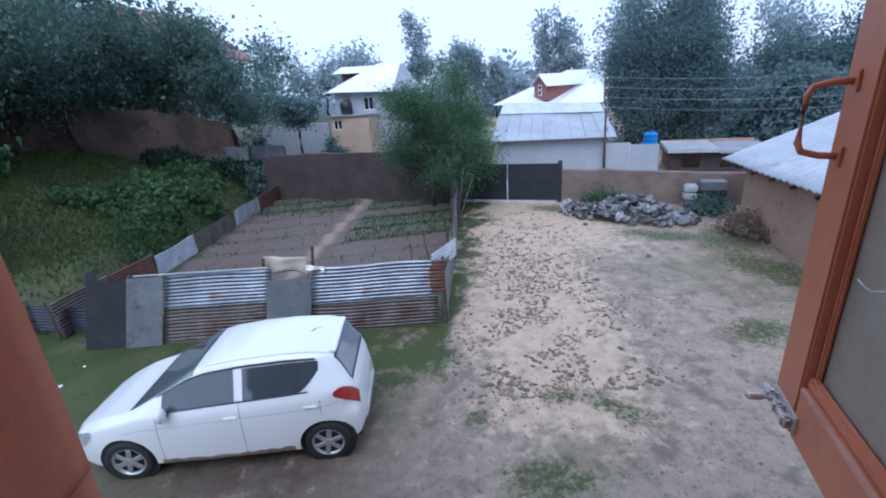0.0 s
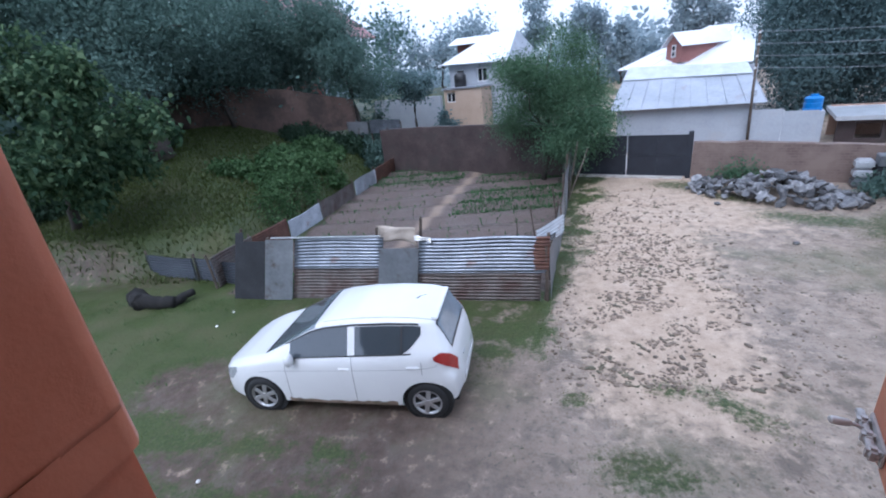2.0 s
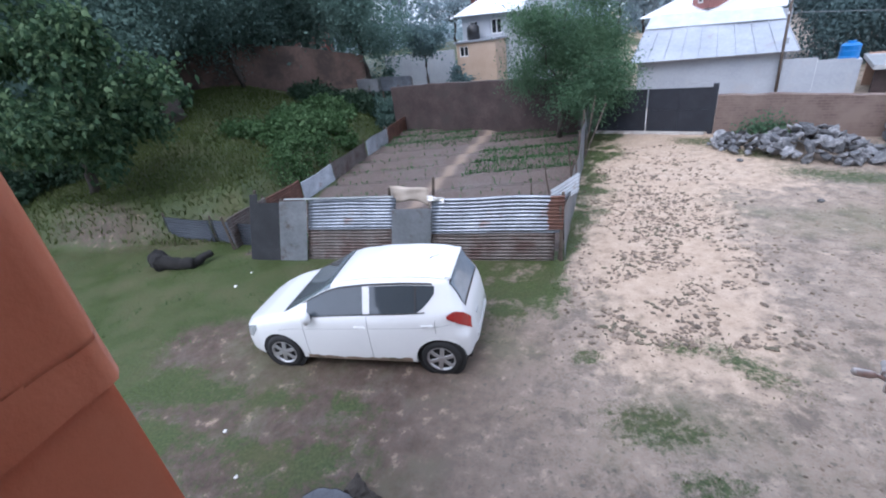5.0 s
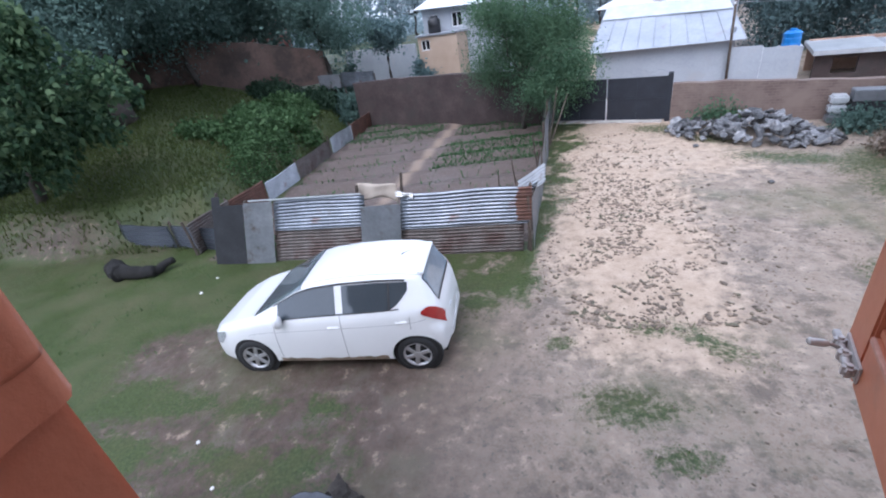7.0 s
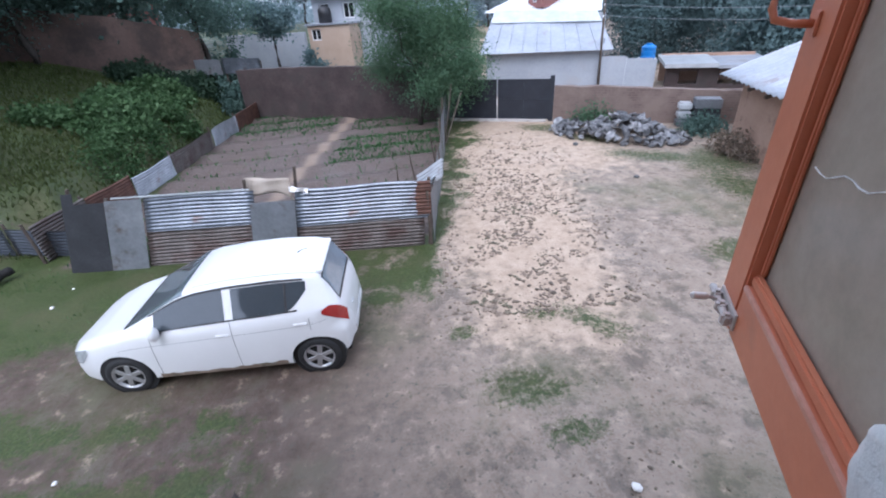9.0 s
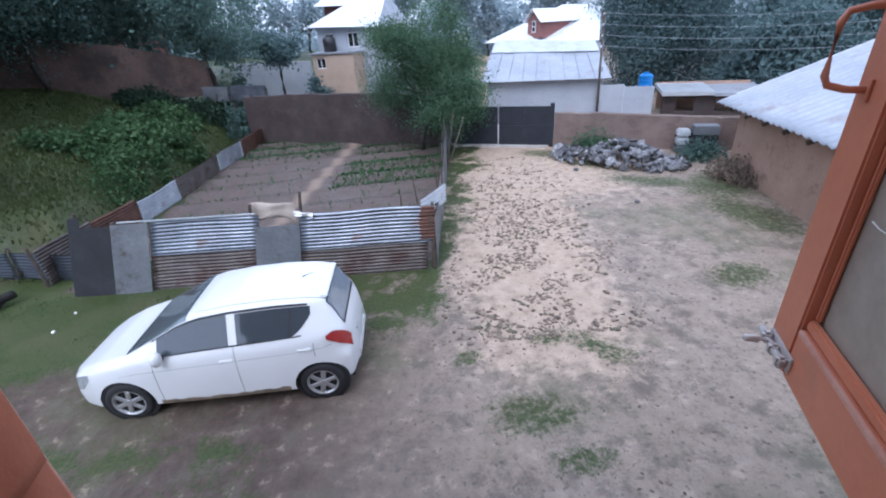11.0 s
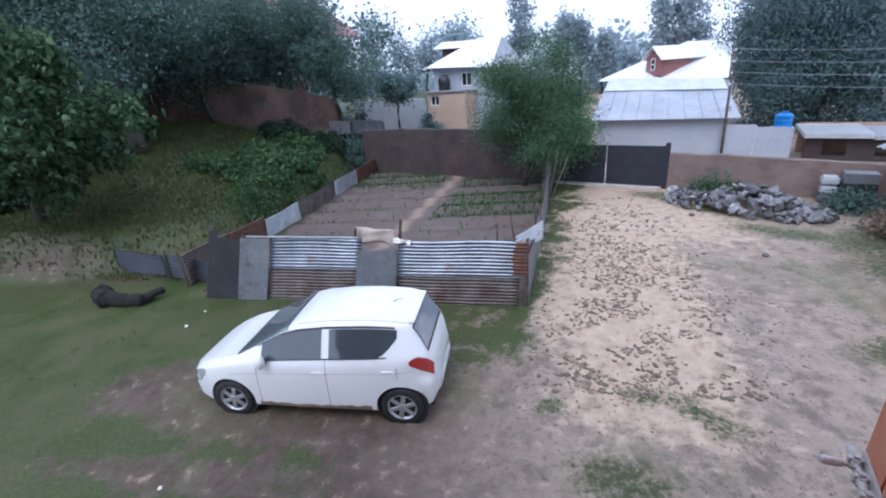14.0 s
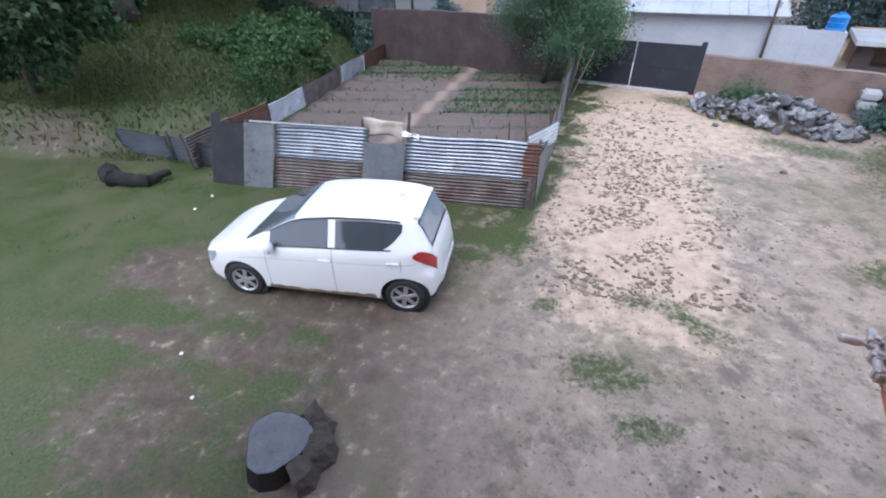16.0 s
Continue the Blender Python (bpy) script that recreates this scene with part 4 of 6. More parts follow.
def window_unit(parent, x0, x1, z0, z1, y=0.02, frame_mat="white_steel"):
    w = empty("window")
    w.parent = parent
    t = 0.06
    for b in ((x0, x1, z0, z0 + t), (x0, x1, z1 - t, z1), (x0, x0 + t, z0 + t, z1 - t), (x1 - t, x1, z0 + t, z1 - t), ((x0 + x1) / 2 - t / 2, (x0 + x1) / 2 + t / 2, z0 + t, z1 - t)):
        part("window_frame", box(b[0], b[1], y - 0.03, y + 0.03, b[2], b[3]), frame_mat, w)
    part("pane", box(x0 + t, x1 - t, y, y + 0.01, z0 + t, z1 - t), "dark_void", w)


def build_shed():
    """Whitewashed shed with a patched tin roof, just behind the gate."""
    s = tagged(empty("shed", wall_pose(0.75, 4.5)), "long whitewashed shed with a patched grey tin roof", "shed")
    part("wall", wall_with_holes(5.35, 2.02, 0.2, [], None), "white_wall", s)
    part("side_wall", box(5.15, 5.35, 0.2, 3.0, 0, 2.5), "white_wall", s)
    part("back_wall", box(0.0, 5.35, 3.0, 3.2, 0, 3.4), "white_wall", s)
    e, rdg = ((-0.25, -0.35, 2.02), (5.72, -0.35, 2.08)), ((4.95, 3.0, 3.42), (-0.15, 3.0, 3.66))
    part("roof", roof_slab((e[0], e[1], rdg[0], rdg[1]), 0.05), "tin_roof", s, "patched grey tin roof")
    part("roof_seams", ribs(e[0], e[1], rdg[0], rdg[1], 9, 0.02), "tin_roof", s)
    lo = [Vector(e[0]).lerp(Vector(rdg[1]), 0.70), Vector(e[1]).lerp(Vector(rdg[0]), 0.72), Vector(e[1]).lerp(Vector(rdg[0]), 1.03), Vector(e[0]).lerp(Vector(rdg[1]), 1.03)]
    up = Vector((0, -0.02, 0.05))
    part("upper_sheet", roof_slab([p + up for p in lo], 0.03), "bright_sheet", s, "lighter upper roof sheet")


build_shed()


def build_plate_fence():
    f = tagged(empty("sheet_fence", wall_pose(6.0, 4.3)), "white flat sheet-metal fence behind the wall", "fence")
    for k in range(2):
        part("fence_sheet", box(k * 1.08, k * 1.08 + 1.07, -0.01, 0.01, 0.0, 1.78 - 0.1 * k, 0.002), "white_wall", f)
        part("fence_post", box(k * 1.08 - 0.03, k * 1.08 + 0.03, 0.011, 0.06, 0.0, 1.7, 0.002), "white_steel", f)


build_plate_fence()


def build_dormer_house():
    h = tagged(empty("house", wall_pose(-0.6, 14.0)), "house with bright tin hip roof and a red boarded dormer", "house")
    part("wall", wall_with_holes(6.2, 3.35, 0.25, [(1.0, 2.0, 1.0, 2.3), (4.5, 5.5, 1.0, 2.3)]), "white_wall", h)
    part("side_wall", box(5.95, 6.2, 0.25, 6.5, 0, 3.3), "white_wall", h)
    for x in ((1.0, 2.0), (4.5, 5.5)):
        window_unit(h, x[0], x[1], 1.0, 2.3, 0.12)
    a, b, c, d = (-0.6, -0.4, 3.48), (6.6, -0.4, 3.30), (6.6, 3.6, 5.40), (4.1, 3.6, 5.50)
    part("roof", roof_slab((a, b, c, d), 0.06), "bright_roof", h, "bright new tin roof")
    part("roof_seams", ribs(a, b, c, d, 8, 0.018), "bright_roof", h)
    part("roof", roof_slab((d, c, (6.6, 7.4, 3.3), (-0.6, 7.4, 3.4)), 0.06), "bright_roof", h)
    dr = empty("dormer", pose(2.55, 0.0, 0.05, 0, 0, -42))
    dr.parent = h
    bm = bmesh.new()
    prof = [(-0.62, 3.55), (0.62, 3.55), (0.62, 4.55), (0.0, 5.12), (-0.62, 4.55)]
    f0 = [bm.verts.new((x, 0.0, z)) for x, z in prof]
    f1 = [bm.verts.new((x, 3.4, z)) for x, z in prof]
    bm.faces.new(f0)
    for i in range(5):
        bm.faces.new((f0[i], f1[i], f1[(i + 1) % 5], f0[(i + 1) % 5]))
    bmesh.ops.recalc_face_normals(bm, faces=bm.faces)
    part("dormer_wall", bm, "red_wood", dr, "red boarded dormer")
    part("dormer_roof", roof_slab(((-0.85, -0.25, 4.42), (0.0, -0.25, 5.2), (0.0, 3.6, 5.2), (-0.85, 3.6, 4.42)), -0.05), "bright_roof", dr)
    part("dormer_roof", roof_slab(((0.0, -0.25, 5.2), (0.85, -0.25, 4.42), (0.85, 3.6, 4.42), (0.0, 3.6, 5.2)), -0.05), "bright_roof", dr)
    w = empty("window")
    w.parent = dr
    part("window_frame", box(-0.17, 0.17, -0.05, -0.01, 3.85, 4.55, 0.01), "white_steel", w)
    for z in (3.92, 4.24):
        part("pane", box(-0.10, 0.10, -0.056, -0.051, z, z + 0.25), "dark_void", w)


build_dormer_house()


def build_left_house():
    h = tagged(empty("house", wall_pose(-12.2, 11.0)), "two-storey house with bright tin roofs among trees", "house")
    part("wall", wall_with_holes(4.4, 5.0, 0.25, [(0.5, 1.2, 3.7, 4.6), (2.2, 3.0, 3.7, 4.6)]), "white_wall", h)
    part("side_wall", box(4.15, 4.4, 0.25, 6, 0, 5.0), "white_wall", h)
    window_unit(h, 0.5, 1.2, 3.7, 4.6, 0.12)
    window_unit(h, 2.2, 3.0, 3.7, 4.6, 0.12)
    part("roof", roof_slab(((-0.35, -0.5, 5.05), (4.75, -0.5, 4.85), (4.2, 2.6, 6.75), (2.4, 2.6, 6.85)), 0.06), "bright_roof", h)
    part("roof", roof_slab(((4.75, -0.5, 4.85), (4.75, 6.0, 4.85), (4.2, 2.8, 6.75), (4.2, 2.6, 6.75)), 0.06), "tin_roof", h)
    part("gable", box(-0.6, 1.2, 2.5, 2.7, 5.0, 6.5), "red_wood", h)
    part("roof", roof_slab(((-0.9, 1.6, 6.35), (2.2, 1.6, 6.25), (2.2, 3.0, 6.75), (-0.9, 3.0, 6.85)), 0.05), "bright_roof", h)
    k = tagged(empty("outbuilding", wall_pose(-11.9, 9.5)), "square ochre plastered outbuilding with a flat roof", "building")
    part("wall", wall_with_holes(2.95, 3.4, 0.25, [(0.2, 0.9, 2.55, 3.2)]), "ochre_wall", k)
    part("side_wall", box(2.7, 2.95, 0.25, 3.0, 0, 3.4), "ochre_wall", k)
    part("side_wall", box(0.0, 0.25, 0.25, 3.0, 0, 3.4), "ochre_wall", k)
    part("roof", box(-0.12, 3.07, -0.12, 3.1, 3.4, 3.52, 0.02), "tin_roof", k)
    window_unit(k, 0.2, 0.9, 2.55, 3.2, 0.1)
    t = tagged(empty("water_tank", wall_pose(-10.9, 10.2, 3.52)), "black plastic water tank on the outbuilding roof", "water tank")
    part("tank_body", tube([(0, 0, 0), (0, 0, 0.75), (0, 0, 0.88), (0, 0, 0.95)], [0.42, 0.42, 0.3, 0.14], 20), "trim_black", t, smooth=True)
    part("lid", tube([(0, 0, 0.95), (0, 0, 1.0)], 0.16, 14), "trim_black", t)
    f = tagged(empty("wall_lane", wall_pose(-18.0, 9.0)), "pale bluish rendered compound wall", "wall", kind="structure")
    part("wall", box(0, 6.1, 0, 0.25, 0, 3.1, 0.02), "white_wall", f)
    c = tagged(empty("tin_fence", wall_pose(-11.6, 0.9)), "corrugated sheets leaning above the garden wall", "fence")
    sheet("tin_sheet", 2.2, 0.7, "zinc_sheet", c, 0, 0, 1.85, 0, 1, 71)
    sheet("tin_sheet", 1.6, 0.7, "grey_plate", c, -1.7, 0.05, 1.80, 0, 0, 72)
    for x in (0.05, 1.1, 2.15, -1.6):
        part("post", box(x - 0.03, x + 0.03, 0.06, 0.12, 0, 2.4), "wood_post", c)


build_left_house()


def build_red_house():
    h = tagged(empty("house", pose(-19.0, 37.0, 0, 0, 0, -14)), "tall house with a red gable roof behind the trees", "house")
    part("wall", wall_with_holes(4.6, 6.6, 0.3, [(1.5, 2.5, 4.2, 5.6)]), "red_wood", h)
    window_unit(h, 1.5, 2.5, 4.2, 5.6, 0.15)
    part("roof", roof_slab(((-1, -0.8, 11.5), (1.6, -0.8, 11.5), (5.6, -0.8, 8.4), (-1, -0.8, 8.4)), -0.2), "red_roof", h, "dull red roof")
    part("roof", roof_slab(((1.5, -1.0, 11.5), (5.9, -1.0, 8.1), (5.9, 7, 8.1), (1.5, 7, 11.5)), 0.12), "red_roof", h)
    part("eave_wall", box(0, 4.6, 0.0, 0.3, 6.6, 8.6), "red_wood", h)


build_red_house()


def build_mud_house():
    """Low mud-plastered outhouse with a sloping tin roof, beside the drive."""
    c = Vector((11.46, 14.2))
    ang = math.degrees(math.atan2(-0.97, -0.25))
    h = tagged(empty("outhouse", pose(c.x, c.y, 0, 0, 0, ang)), "low mud-plastered outhouse with a corrugated tin roof", "outhouse")
    # local x runs along the front towards the main building, local y away to the far side of the drive
    part("wall", box(0.0, 7.0, 0.0, 0.3, -0.1, 1.90, 0.02), "mud_wall", h)
    part("end_wall", box(0.0, 0.3, 0.3, 4.0, -0.1, 1.75), "mud_wall", h)
    part("back_wall", box(0.0, 7.0, 4.0, 4.3, -0.1, 3.0), "mud_wall", h)
    a, b, cc, d = (-0.55, -0.50, 1.95), (7.2, -0.50, 1.74), (7.2, 4.3, 3.75), (-0.55, 4.3, 3.75)
    v, f = corrugated(7.75, math.hypot(4.8, 2.01), pitch=0.30, amp=0.035, along="z", wave=0.01, seed=9, steps=10, thick=0.01)
    ob = raw("roof", v, f, "tin_roof", h, smooth=True)
    ob["label"] = "pale corrugated tin roof"
    tilt = math.degrees(math.atan2(4.8, 2.01))
    ob.matrix_basis = pose(-0.60, -0.50, 1.95, -tilt, 0, 0)
    for k in range(8):
        part("rafter", box(0.1 + k, 0.18 + k, -0.42, 4.2, -0.11, -0.03, m=pose(0, 0, 2.0, math.degrees(math.atan2(2.01, 4.8)), 0, 0)), "wood_post", h)


build_mud_house()


def build_far_shed():
    s = tagged(empty("shed", wall_pose(9.1, 6.5)), "low dark shed with a pale sheet roof edge", "shed")
    part("wall", wall_with_holes(4.2, 0.95, 0.2, [(0.6, 1.4, 0.2, 0.8), (2.3, 3.3, 0.2, 0.8)]), "brick_dark", s)
    part("back_wall", box(0, 4.2, 2.2, 2.4, 0, 1.3), "mud_wall", s)
    part("roof", box(-0.15, 2.1, -0.4, 2.5, 1.0, 1.18, 0.01, m=pose(0, 0, 0, 2, 0, 0)), "bright_sheet", s, "pale roof edge")
    part("roof", box(2.12, 4.4, -0.4, 2.5, 0.95, 1.10, 0.01, m=pose(0, 0, 0, 2, 0, 0)), "tin_roof", s)
    r = random.Random(3)
    b = tagged(empty("crate_stack", wall_pose(9.15, -0.55)), "stack of dark crates and pale sacks by the wall", "crates")
    for k in range(3):
        part("crate", box(-0.1 + k * 0.02, 0.75, -0.3, 0.25, 0.0 + k * 0.33, 0.31 + k * 0.33, 0.02), "dark_plate" if k < 2 else "grey_plate", b)
    for k in range(3):
        part("sack", box(-0.55, -0.12, -0.25, 0.2, 0.02 + k * 0.28, 0.27 + k * 0.28, 0.05), "bright_sheet" if k else "grey_plate", b)


build_far_shed()


def build_tank():
    t = tagged(empty("water_tank", wall_pose(8.15, 6.3, 0)), "blue plastic water tank on a block stand", "water tank")
    part("stand", box(-0.4, 0.4, -0.4, 0.4, 0, 1.42), "white_wall", t)
    z = 1.42
    part("tank_body", tube([(0, 0, z), (0, 0, z + 0.1), (0, 0, z + 0.12), (0, 0, z + 0.3), (0, 0, z + 0.32), (0, 0, z + 0.5), (0, 0, z + 0.58)], [0.33, 0.33, 0.31, 0.33, 0.31, 0.33, 0.2], 22), "blue_plastic", t, smooth=False)
    part("lid", tube([(0, 0, z + 0.58), (0, 0, z + 0.65)], 0.14, 14), "blue_plastic", t)


build_tank()


def build_pole():
    p = tagged(empty("utility_pole", wall_pose(5.95, 4.2)), "thin steel utility pole carrying overhead wires", "utility pole")
    part("pole", tube([(0.06, 0, 0), (0, 0, 2.3), (-0.06, 0, 4.75)], [0.055, 0.05, 0.045], 10), "wood_post", p, smooth=True)
    part("cross_arm", box(-0.12, 0.02, -0.04, 0.04, 4.45, 4.51), "wood_post", p)
    base = p.matrix_world @ Vector((-0.06, 0, 0))
    for k, z in enumerate((4.62, 4.20, 3.78, 3.35)):
        part("insulator", tube([(-0.05, -0.06, z), (-0.05, -0.06, z + 0.08)], 0.03, 8), "white_steel", p)
        a = base + Vector((0, -0.06, z + 0.06))
        b = Vector((26.0, 14.0 + 0.3 * k, 4.9 - 0.40 * k))
        pts = [a.lerp(b, i / 24) - Vector((0, 0, 0.55 * 4 * (i / 24) * (1 - i / 24))) for i in range(25)]
        w = part("overhead_wire", tube(pts, 0.008, 5), "wire")
        tagged(w, "grey overhead wire sagging from the utility pole", "wire", "overhead wires")


build_pole()


# ---- plants ----
def leaf_cloud(centres, n, spread, size, seed, flat=0.8, droop=0.0, shape=1.6, up=0.35, broad=False):
    """Small two-faced leaves strewn round centres: arrays of verts and faces."""
    r = np.random.RandomState(seed)
    c = np.asarray(centres, float)
    k = r.randint(0, len(c), n)
    p = c[k] + r.normal(0, 1, (n, 3)) * np.array([spread, spread, spread * flat])
    p[:, 2] -= droop * np.abs(r.normal(0, 1, n))
    d = r.normal(0, 1, (n, 3))
    d[:, 2] -= droop * 2
    d /= np.linalg.norm(d, axis=1, keepdims=True)
    nn = r.normal(0, 1, (n, 3))
    nn[:, 2] = np.abs(nn[:, 2]) + up
    s = np.cross(d, nn)
    s /= np.linalg.norm(s, axis=1, keepdims=True) + 1e-9
    ln = size * r.uniform(0.6, 1.3, (n, 1))
    wd = ln / shape * 0.5
    if broad:
        nrm = np.cross(s, d)
        tip = p + d * ln - np.array([0, 0, 0.25]) * ln
        v = np.stack([p, p + d * ln * 0.28 + s * wd * 1.05 + nrm * wd * 0.25, p + d * ln * 0.66 + s * wd * 0.75 + nrm * wd * 0.2, tip, p + d * ln * 0.66 - s * wd * 0.75 + nrm * wd * 0.2, p + d * ln * 0.28 - s * wd * 1.05 + nrm * wd * 0.25], 1).reshape(-1, 3)
        return v, np.arange(n * 6).reshape(n, 6)
    v = np.stack([p, p + d * ln * 0.5 + s * wd, p + d * ln, p + d * ln * 0.5 - s * wd], 1).reshape(-1, 3)
    f = np.arange(n * 4).reshape(n, 4)
    return v, f


def limb(bm, a, b, r0, r1, seed, bend=0.12, sides=7):
    r = random.Random(seed)
    a, b = Vector(a), Vector(b)
    L = (b - a).length
    pts = [a.lerp(b, t / 5) + Vector((r.uniform(-1, 1), r.uniform(-1, 1), r.uniform(-0.5, 0.5))) * L * bend * math.sin(t / 5 * math.pi) for t in range(6)]
    tube(pts, [r0 + (r1 - r0) * t / 5 for t in range(6)], sides, bm)


def tree(name, x, y, height, trunk_r, crown, leaf, count, size, material, label, seed=0, clumps=60, spread=0.5, lean=(0, 0), shape=1.8, droop=0.0, z=None, crown_flat=0.75, stems=9, hollow=0.35, broad=False, lobes=9):
    """Tapered trunk with limbs and a crown of many leaves; crown: centre height, radius x, y, z."""
    r = random.Random(seed)
    z0 = float(ground_height(np.array([x]), np.array([y]))[0]) - 0.05 if z is None else z
    t = tagged(empty(name, pose(x, y, z0)), label, "tree")
    cz, rx, ry, rz = crown
    bm = bmesh.new()
    fork = Vector((lean[0] * 0.5, lean[1] * 0.5, max(cz - rz * 0.55, height * 0.25)))
    limb(bm, (0, 0, 0), fork, trunk_r, trunk_r * 0.7, seed, 0.06, 10)
    limb(bm, fork, (lean[0], lean[1], cz + rz * 0.6), trunk_r * 0.68, trunk_r * 0.15, seed + 1, 0.08, 8)
    cs, hubs = [], []
    for k in range(lobes):
        while True:
            u = Vector((r.uniform(-1, 1), r.uniform(-1, 1), r.uniform(-1, 1)))
            if u.length < 1:
                break
        hubs.append((u, r.uniform(0.30, 0.52)))
    for k in range(clumps):
        u, q = hubs[k % lobes]
        w = Vector((r.gauss(0, 1), r.gauss(0, 1), r.gauss(0, 0.8)))
        w = u * 0.72 + w.normalized() * q * r.uniform(hollow, 1.0)
        cs.append(Vector((lean[0] + w.x * rx, lean[1] + w.y * ry, cz + w.z * rz)))
    for k in range(stems):
        limb(bm, fork.lerp(Vector((lean[0], lean[1], cz)), r.random() * 0.8), cs[k * len(cs) // stems], trunk_r * 0.34, trunk_r * 0.06, seed + 20 + k, 0.10, 6)
    part("trunk", bm, "bark", t, smooth=True)
    v, f = leaf_cloud(cs, count, spread, size, seed + 5, crown_flat, droop, shape, broad=broad)
    raw("crown", v.tolist(), f.tolist(), material, t)
    return t


tree("broadleaf_tree", -13.0, 12.4, 6.5, 0.16, (3.2, 3.1, 2.5, 2.6), 0, 17000, 0.17, "leaf_near", "broad-leaved tree with large pale drooping leaves near the house", 11, 150, 0.20, (2.0, -0.8), 1.5, 0.22, hollow=0.2, broad=True, lobes=16)
tree("shade_tree", -13.6, 17.6, 9.0, 0.42, (5.0, 4.6, 3.8, 3.6), 0, 42000, 0.15, "leaf_dark_hazed", "large dark shade tree on the grassy bank", 12, 240, 0.5, (-0.6, 0.6), lobes=16)
tree("shade_tree", -14.3, 23.5, 9.5, 0.17, (4.6, 4.4, 3.4, 3.5), 0, 38000, 0.16, "leaf_dark_hazed", "dark leafy tree with a thin trunk on the bank", 13, 220, 0.5, lobes=15)
tree("shade_tree", -8.4, 26.5, 8.5, 0.22, (5.2, 2.9, 2.7, 3.9), 0, 30000, 0.15, "leaf_dark_hazed", "dark slender tree beside the pale compound wall", 14, 150, 0.42, lobes=13)
tree("shade_tree", -17.0, 18.0, 11.0, 0.3, (6.4, 4.8, 4.4, 4.2), 0, 34000, 0.22, "leaf_dark_hazed", "dark tree behind the bank", 15, 220, 0.6, lobes=16)
tree("shade_tree", -14.2, 27.5, 11.0, 0.3, (5.6, 4.4, 4.2, 5.2), 0, 34000, 0.21, "leaf_dark_hazed", "dark tree in front of the red roofed house", 16, 200, 0.6, lobes=16)
tree("young_tree", -5.6, 29.5, 6.0, 0.1, (3.9, 1.4, 1.3, 1.2), 0, 4500, 0.20, "leaf_conifer_hazed", "small round tree above the compound wall", 17, 50, 0.28)
tree("acacia_tree", 2.0, 19.4, 5.4, 0.12, (3.25, 3.0, 2.0, 3.0), 0, 62000, 0.11, "leaf_acacia", "feathery pale green acacia tree beside the gate", 18, 170, 0.33, (0.35, 0.0), 3.2, 0.16, hollow=0.0, lobes=13)
tree("conifer_tree", 20.4, 33.5, 13.0, 0.4, (4.8, 6.0, 5.0, 6.0), 0, 95000, 0.22, "leaf_conifer_hazed", "huge dark spreading tree behind the sheds", 19, 300, 0.7, (0, 0), 2.6, 0.3, z=0.0, lobes=22)
tree("conifer_tree", 30.5, 31.0, 12.0, 0.4, (4.4, 6.2, 5.0, 5.4), 0, 44000, 0.30, "leaf_conifer_hazed", "large dark tree behind the outhouse", 20, 200, 0.8, (0, 0), 2.4, 0.2, z=0.0, lobes=18)
tree("conifer_tree", 22.5, 26.0, 6.5, 0.25, (2.2, 5.0, 2.5, 2.8), 0, 22000, 0.28, "leaf_conifer_hazed", "low dark tree behind the sheds", 27, 140, 0.55, (0, 0), 2.2, 0.2, z=0.0, lobes=14)
rr = random.Random(77)
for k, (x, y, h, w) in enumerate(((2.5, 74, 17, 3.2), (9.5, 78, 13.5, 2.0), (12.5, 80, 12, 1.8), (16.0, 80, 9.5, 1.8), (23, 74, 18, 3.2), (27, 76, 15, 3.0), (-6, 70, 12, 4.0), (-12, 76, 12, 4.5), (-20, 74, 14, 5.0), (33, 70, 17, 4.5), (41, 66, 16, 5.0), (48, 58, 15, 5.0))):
    tree("distant_tree", x, y, h, 0.22, (h * 0.62, w, w, h * 0.38), 0, 2600, 0.55, "leaf_far_hazed", "distant tree with haze-tinted leaves against the white sky", 60 + k, 46, 0.55 if w < 3.5 else 0.9, (0, 0), 1.6, 0.0, z=0.0, crown_flat=1.0)


def build_woods():
    """The low wooded rise that closes the view."""
    r = random.Random(5)
    cs = []
    for k in range(420):
        a = radians(r.uniform(-75, 75))
        d = r.uniform(85, 125)
        x, y = d * math.sin(a), d * math.cos(a)
        top = 5.5 + 2.5 * math.sin(a * 5 + 1) + 2.0 * math.sin(a * 13)
        for q in range(3):
            cs.append((x, y, max(0.8, top * r.random())))
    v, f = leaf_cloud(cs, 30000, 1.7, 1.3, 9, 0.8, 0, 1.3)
    tagged(raw("far_woods", v.tolist(), f.tolist(), "leaf_far_hazed"), "belt of far woods with haze-tinted leaves", "woods", kind="stuff")
    cs = []
    for k in range(420):
        x, y = (r.uniform(-30, -11), r.uniform(26, 50)) if k % 2 else (r.uniform(-34, -16.5), r.uniform(8, 26))
        cs.append((x, y, 3.2 + 7 * r.random()))
    v, f = leaf_cloud(cs, 30000, 1.1, 0.42, 19, 0.8, 0, 1.4)
    tagged(raw("thicket", v.tolist(), f.tolist(), "leaf_dark_hazed"), "dark thicket of trees behind the bank", "woods", kind="stuff")


build_woods()
uneven_wall("wall_bank", 14.0, (3.3, 3.3, 3.0, 2.4, 1.5), 0.3, "shaded_mud", pose(-21.5, 21.5, 2.2, 0, 0, 20), "mud compound wall above the bank, coloured dark for tree shade", 8)


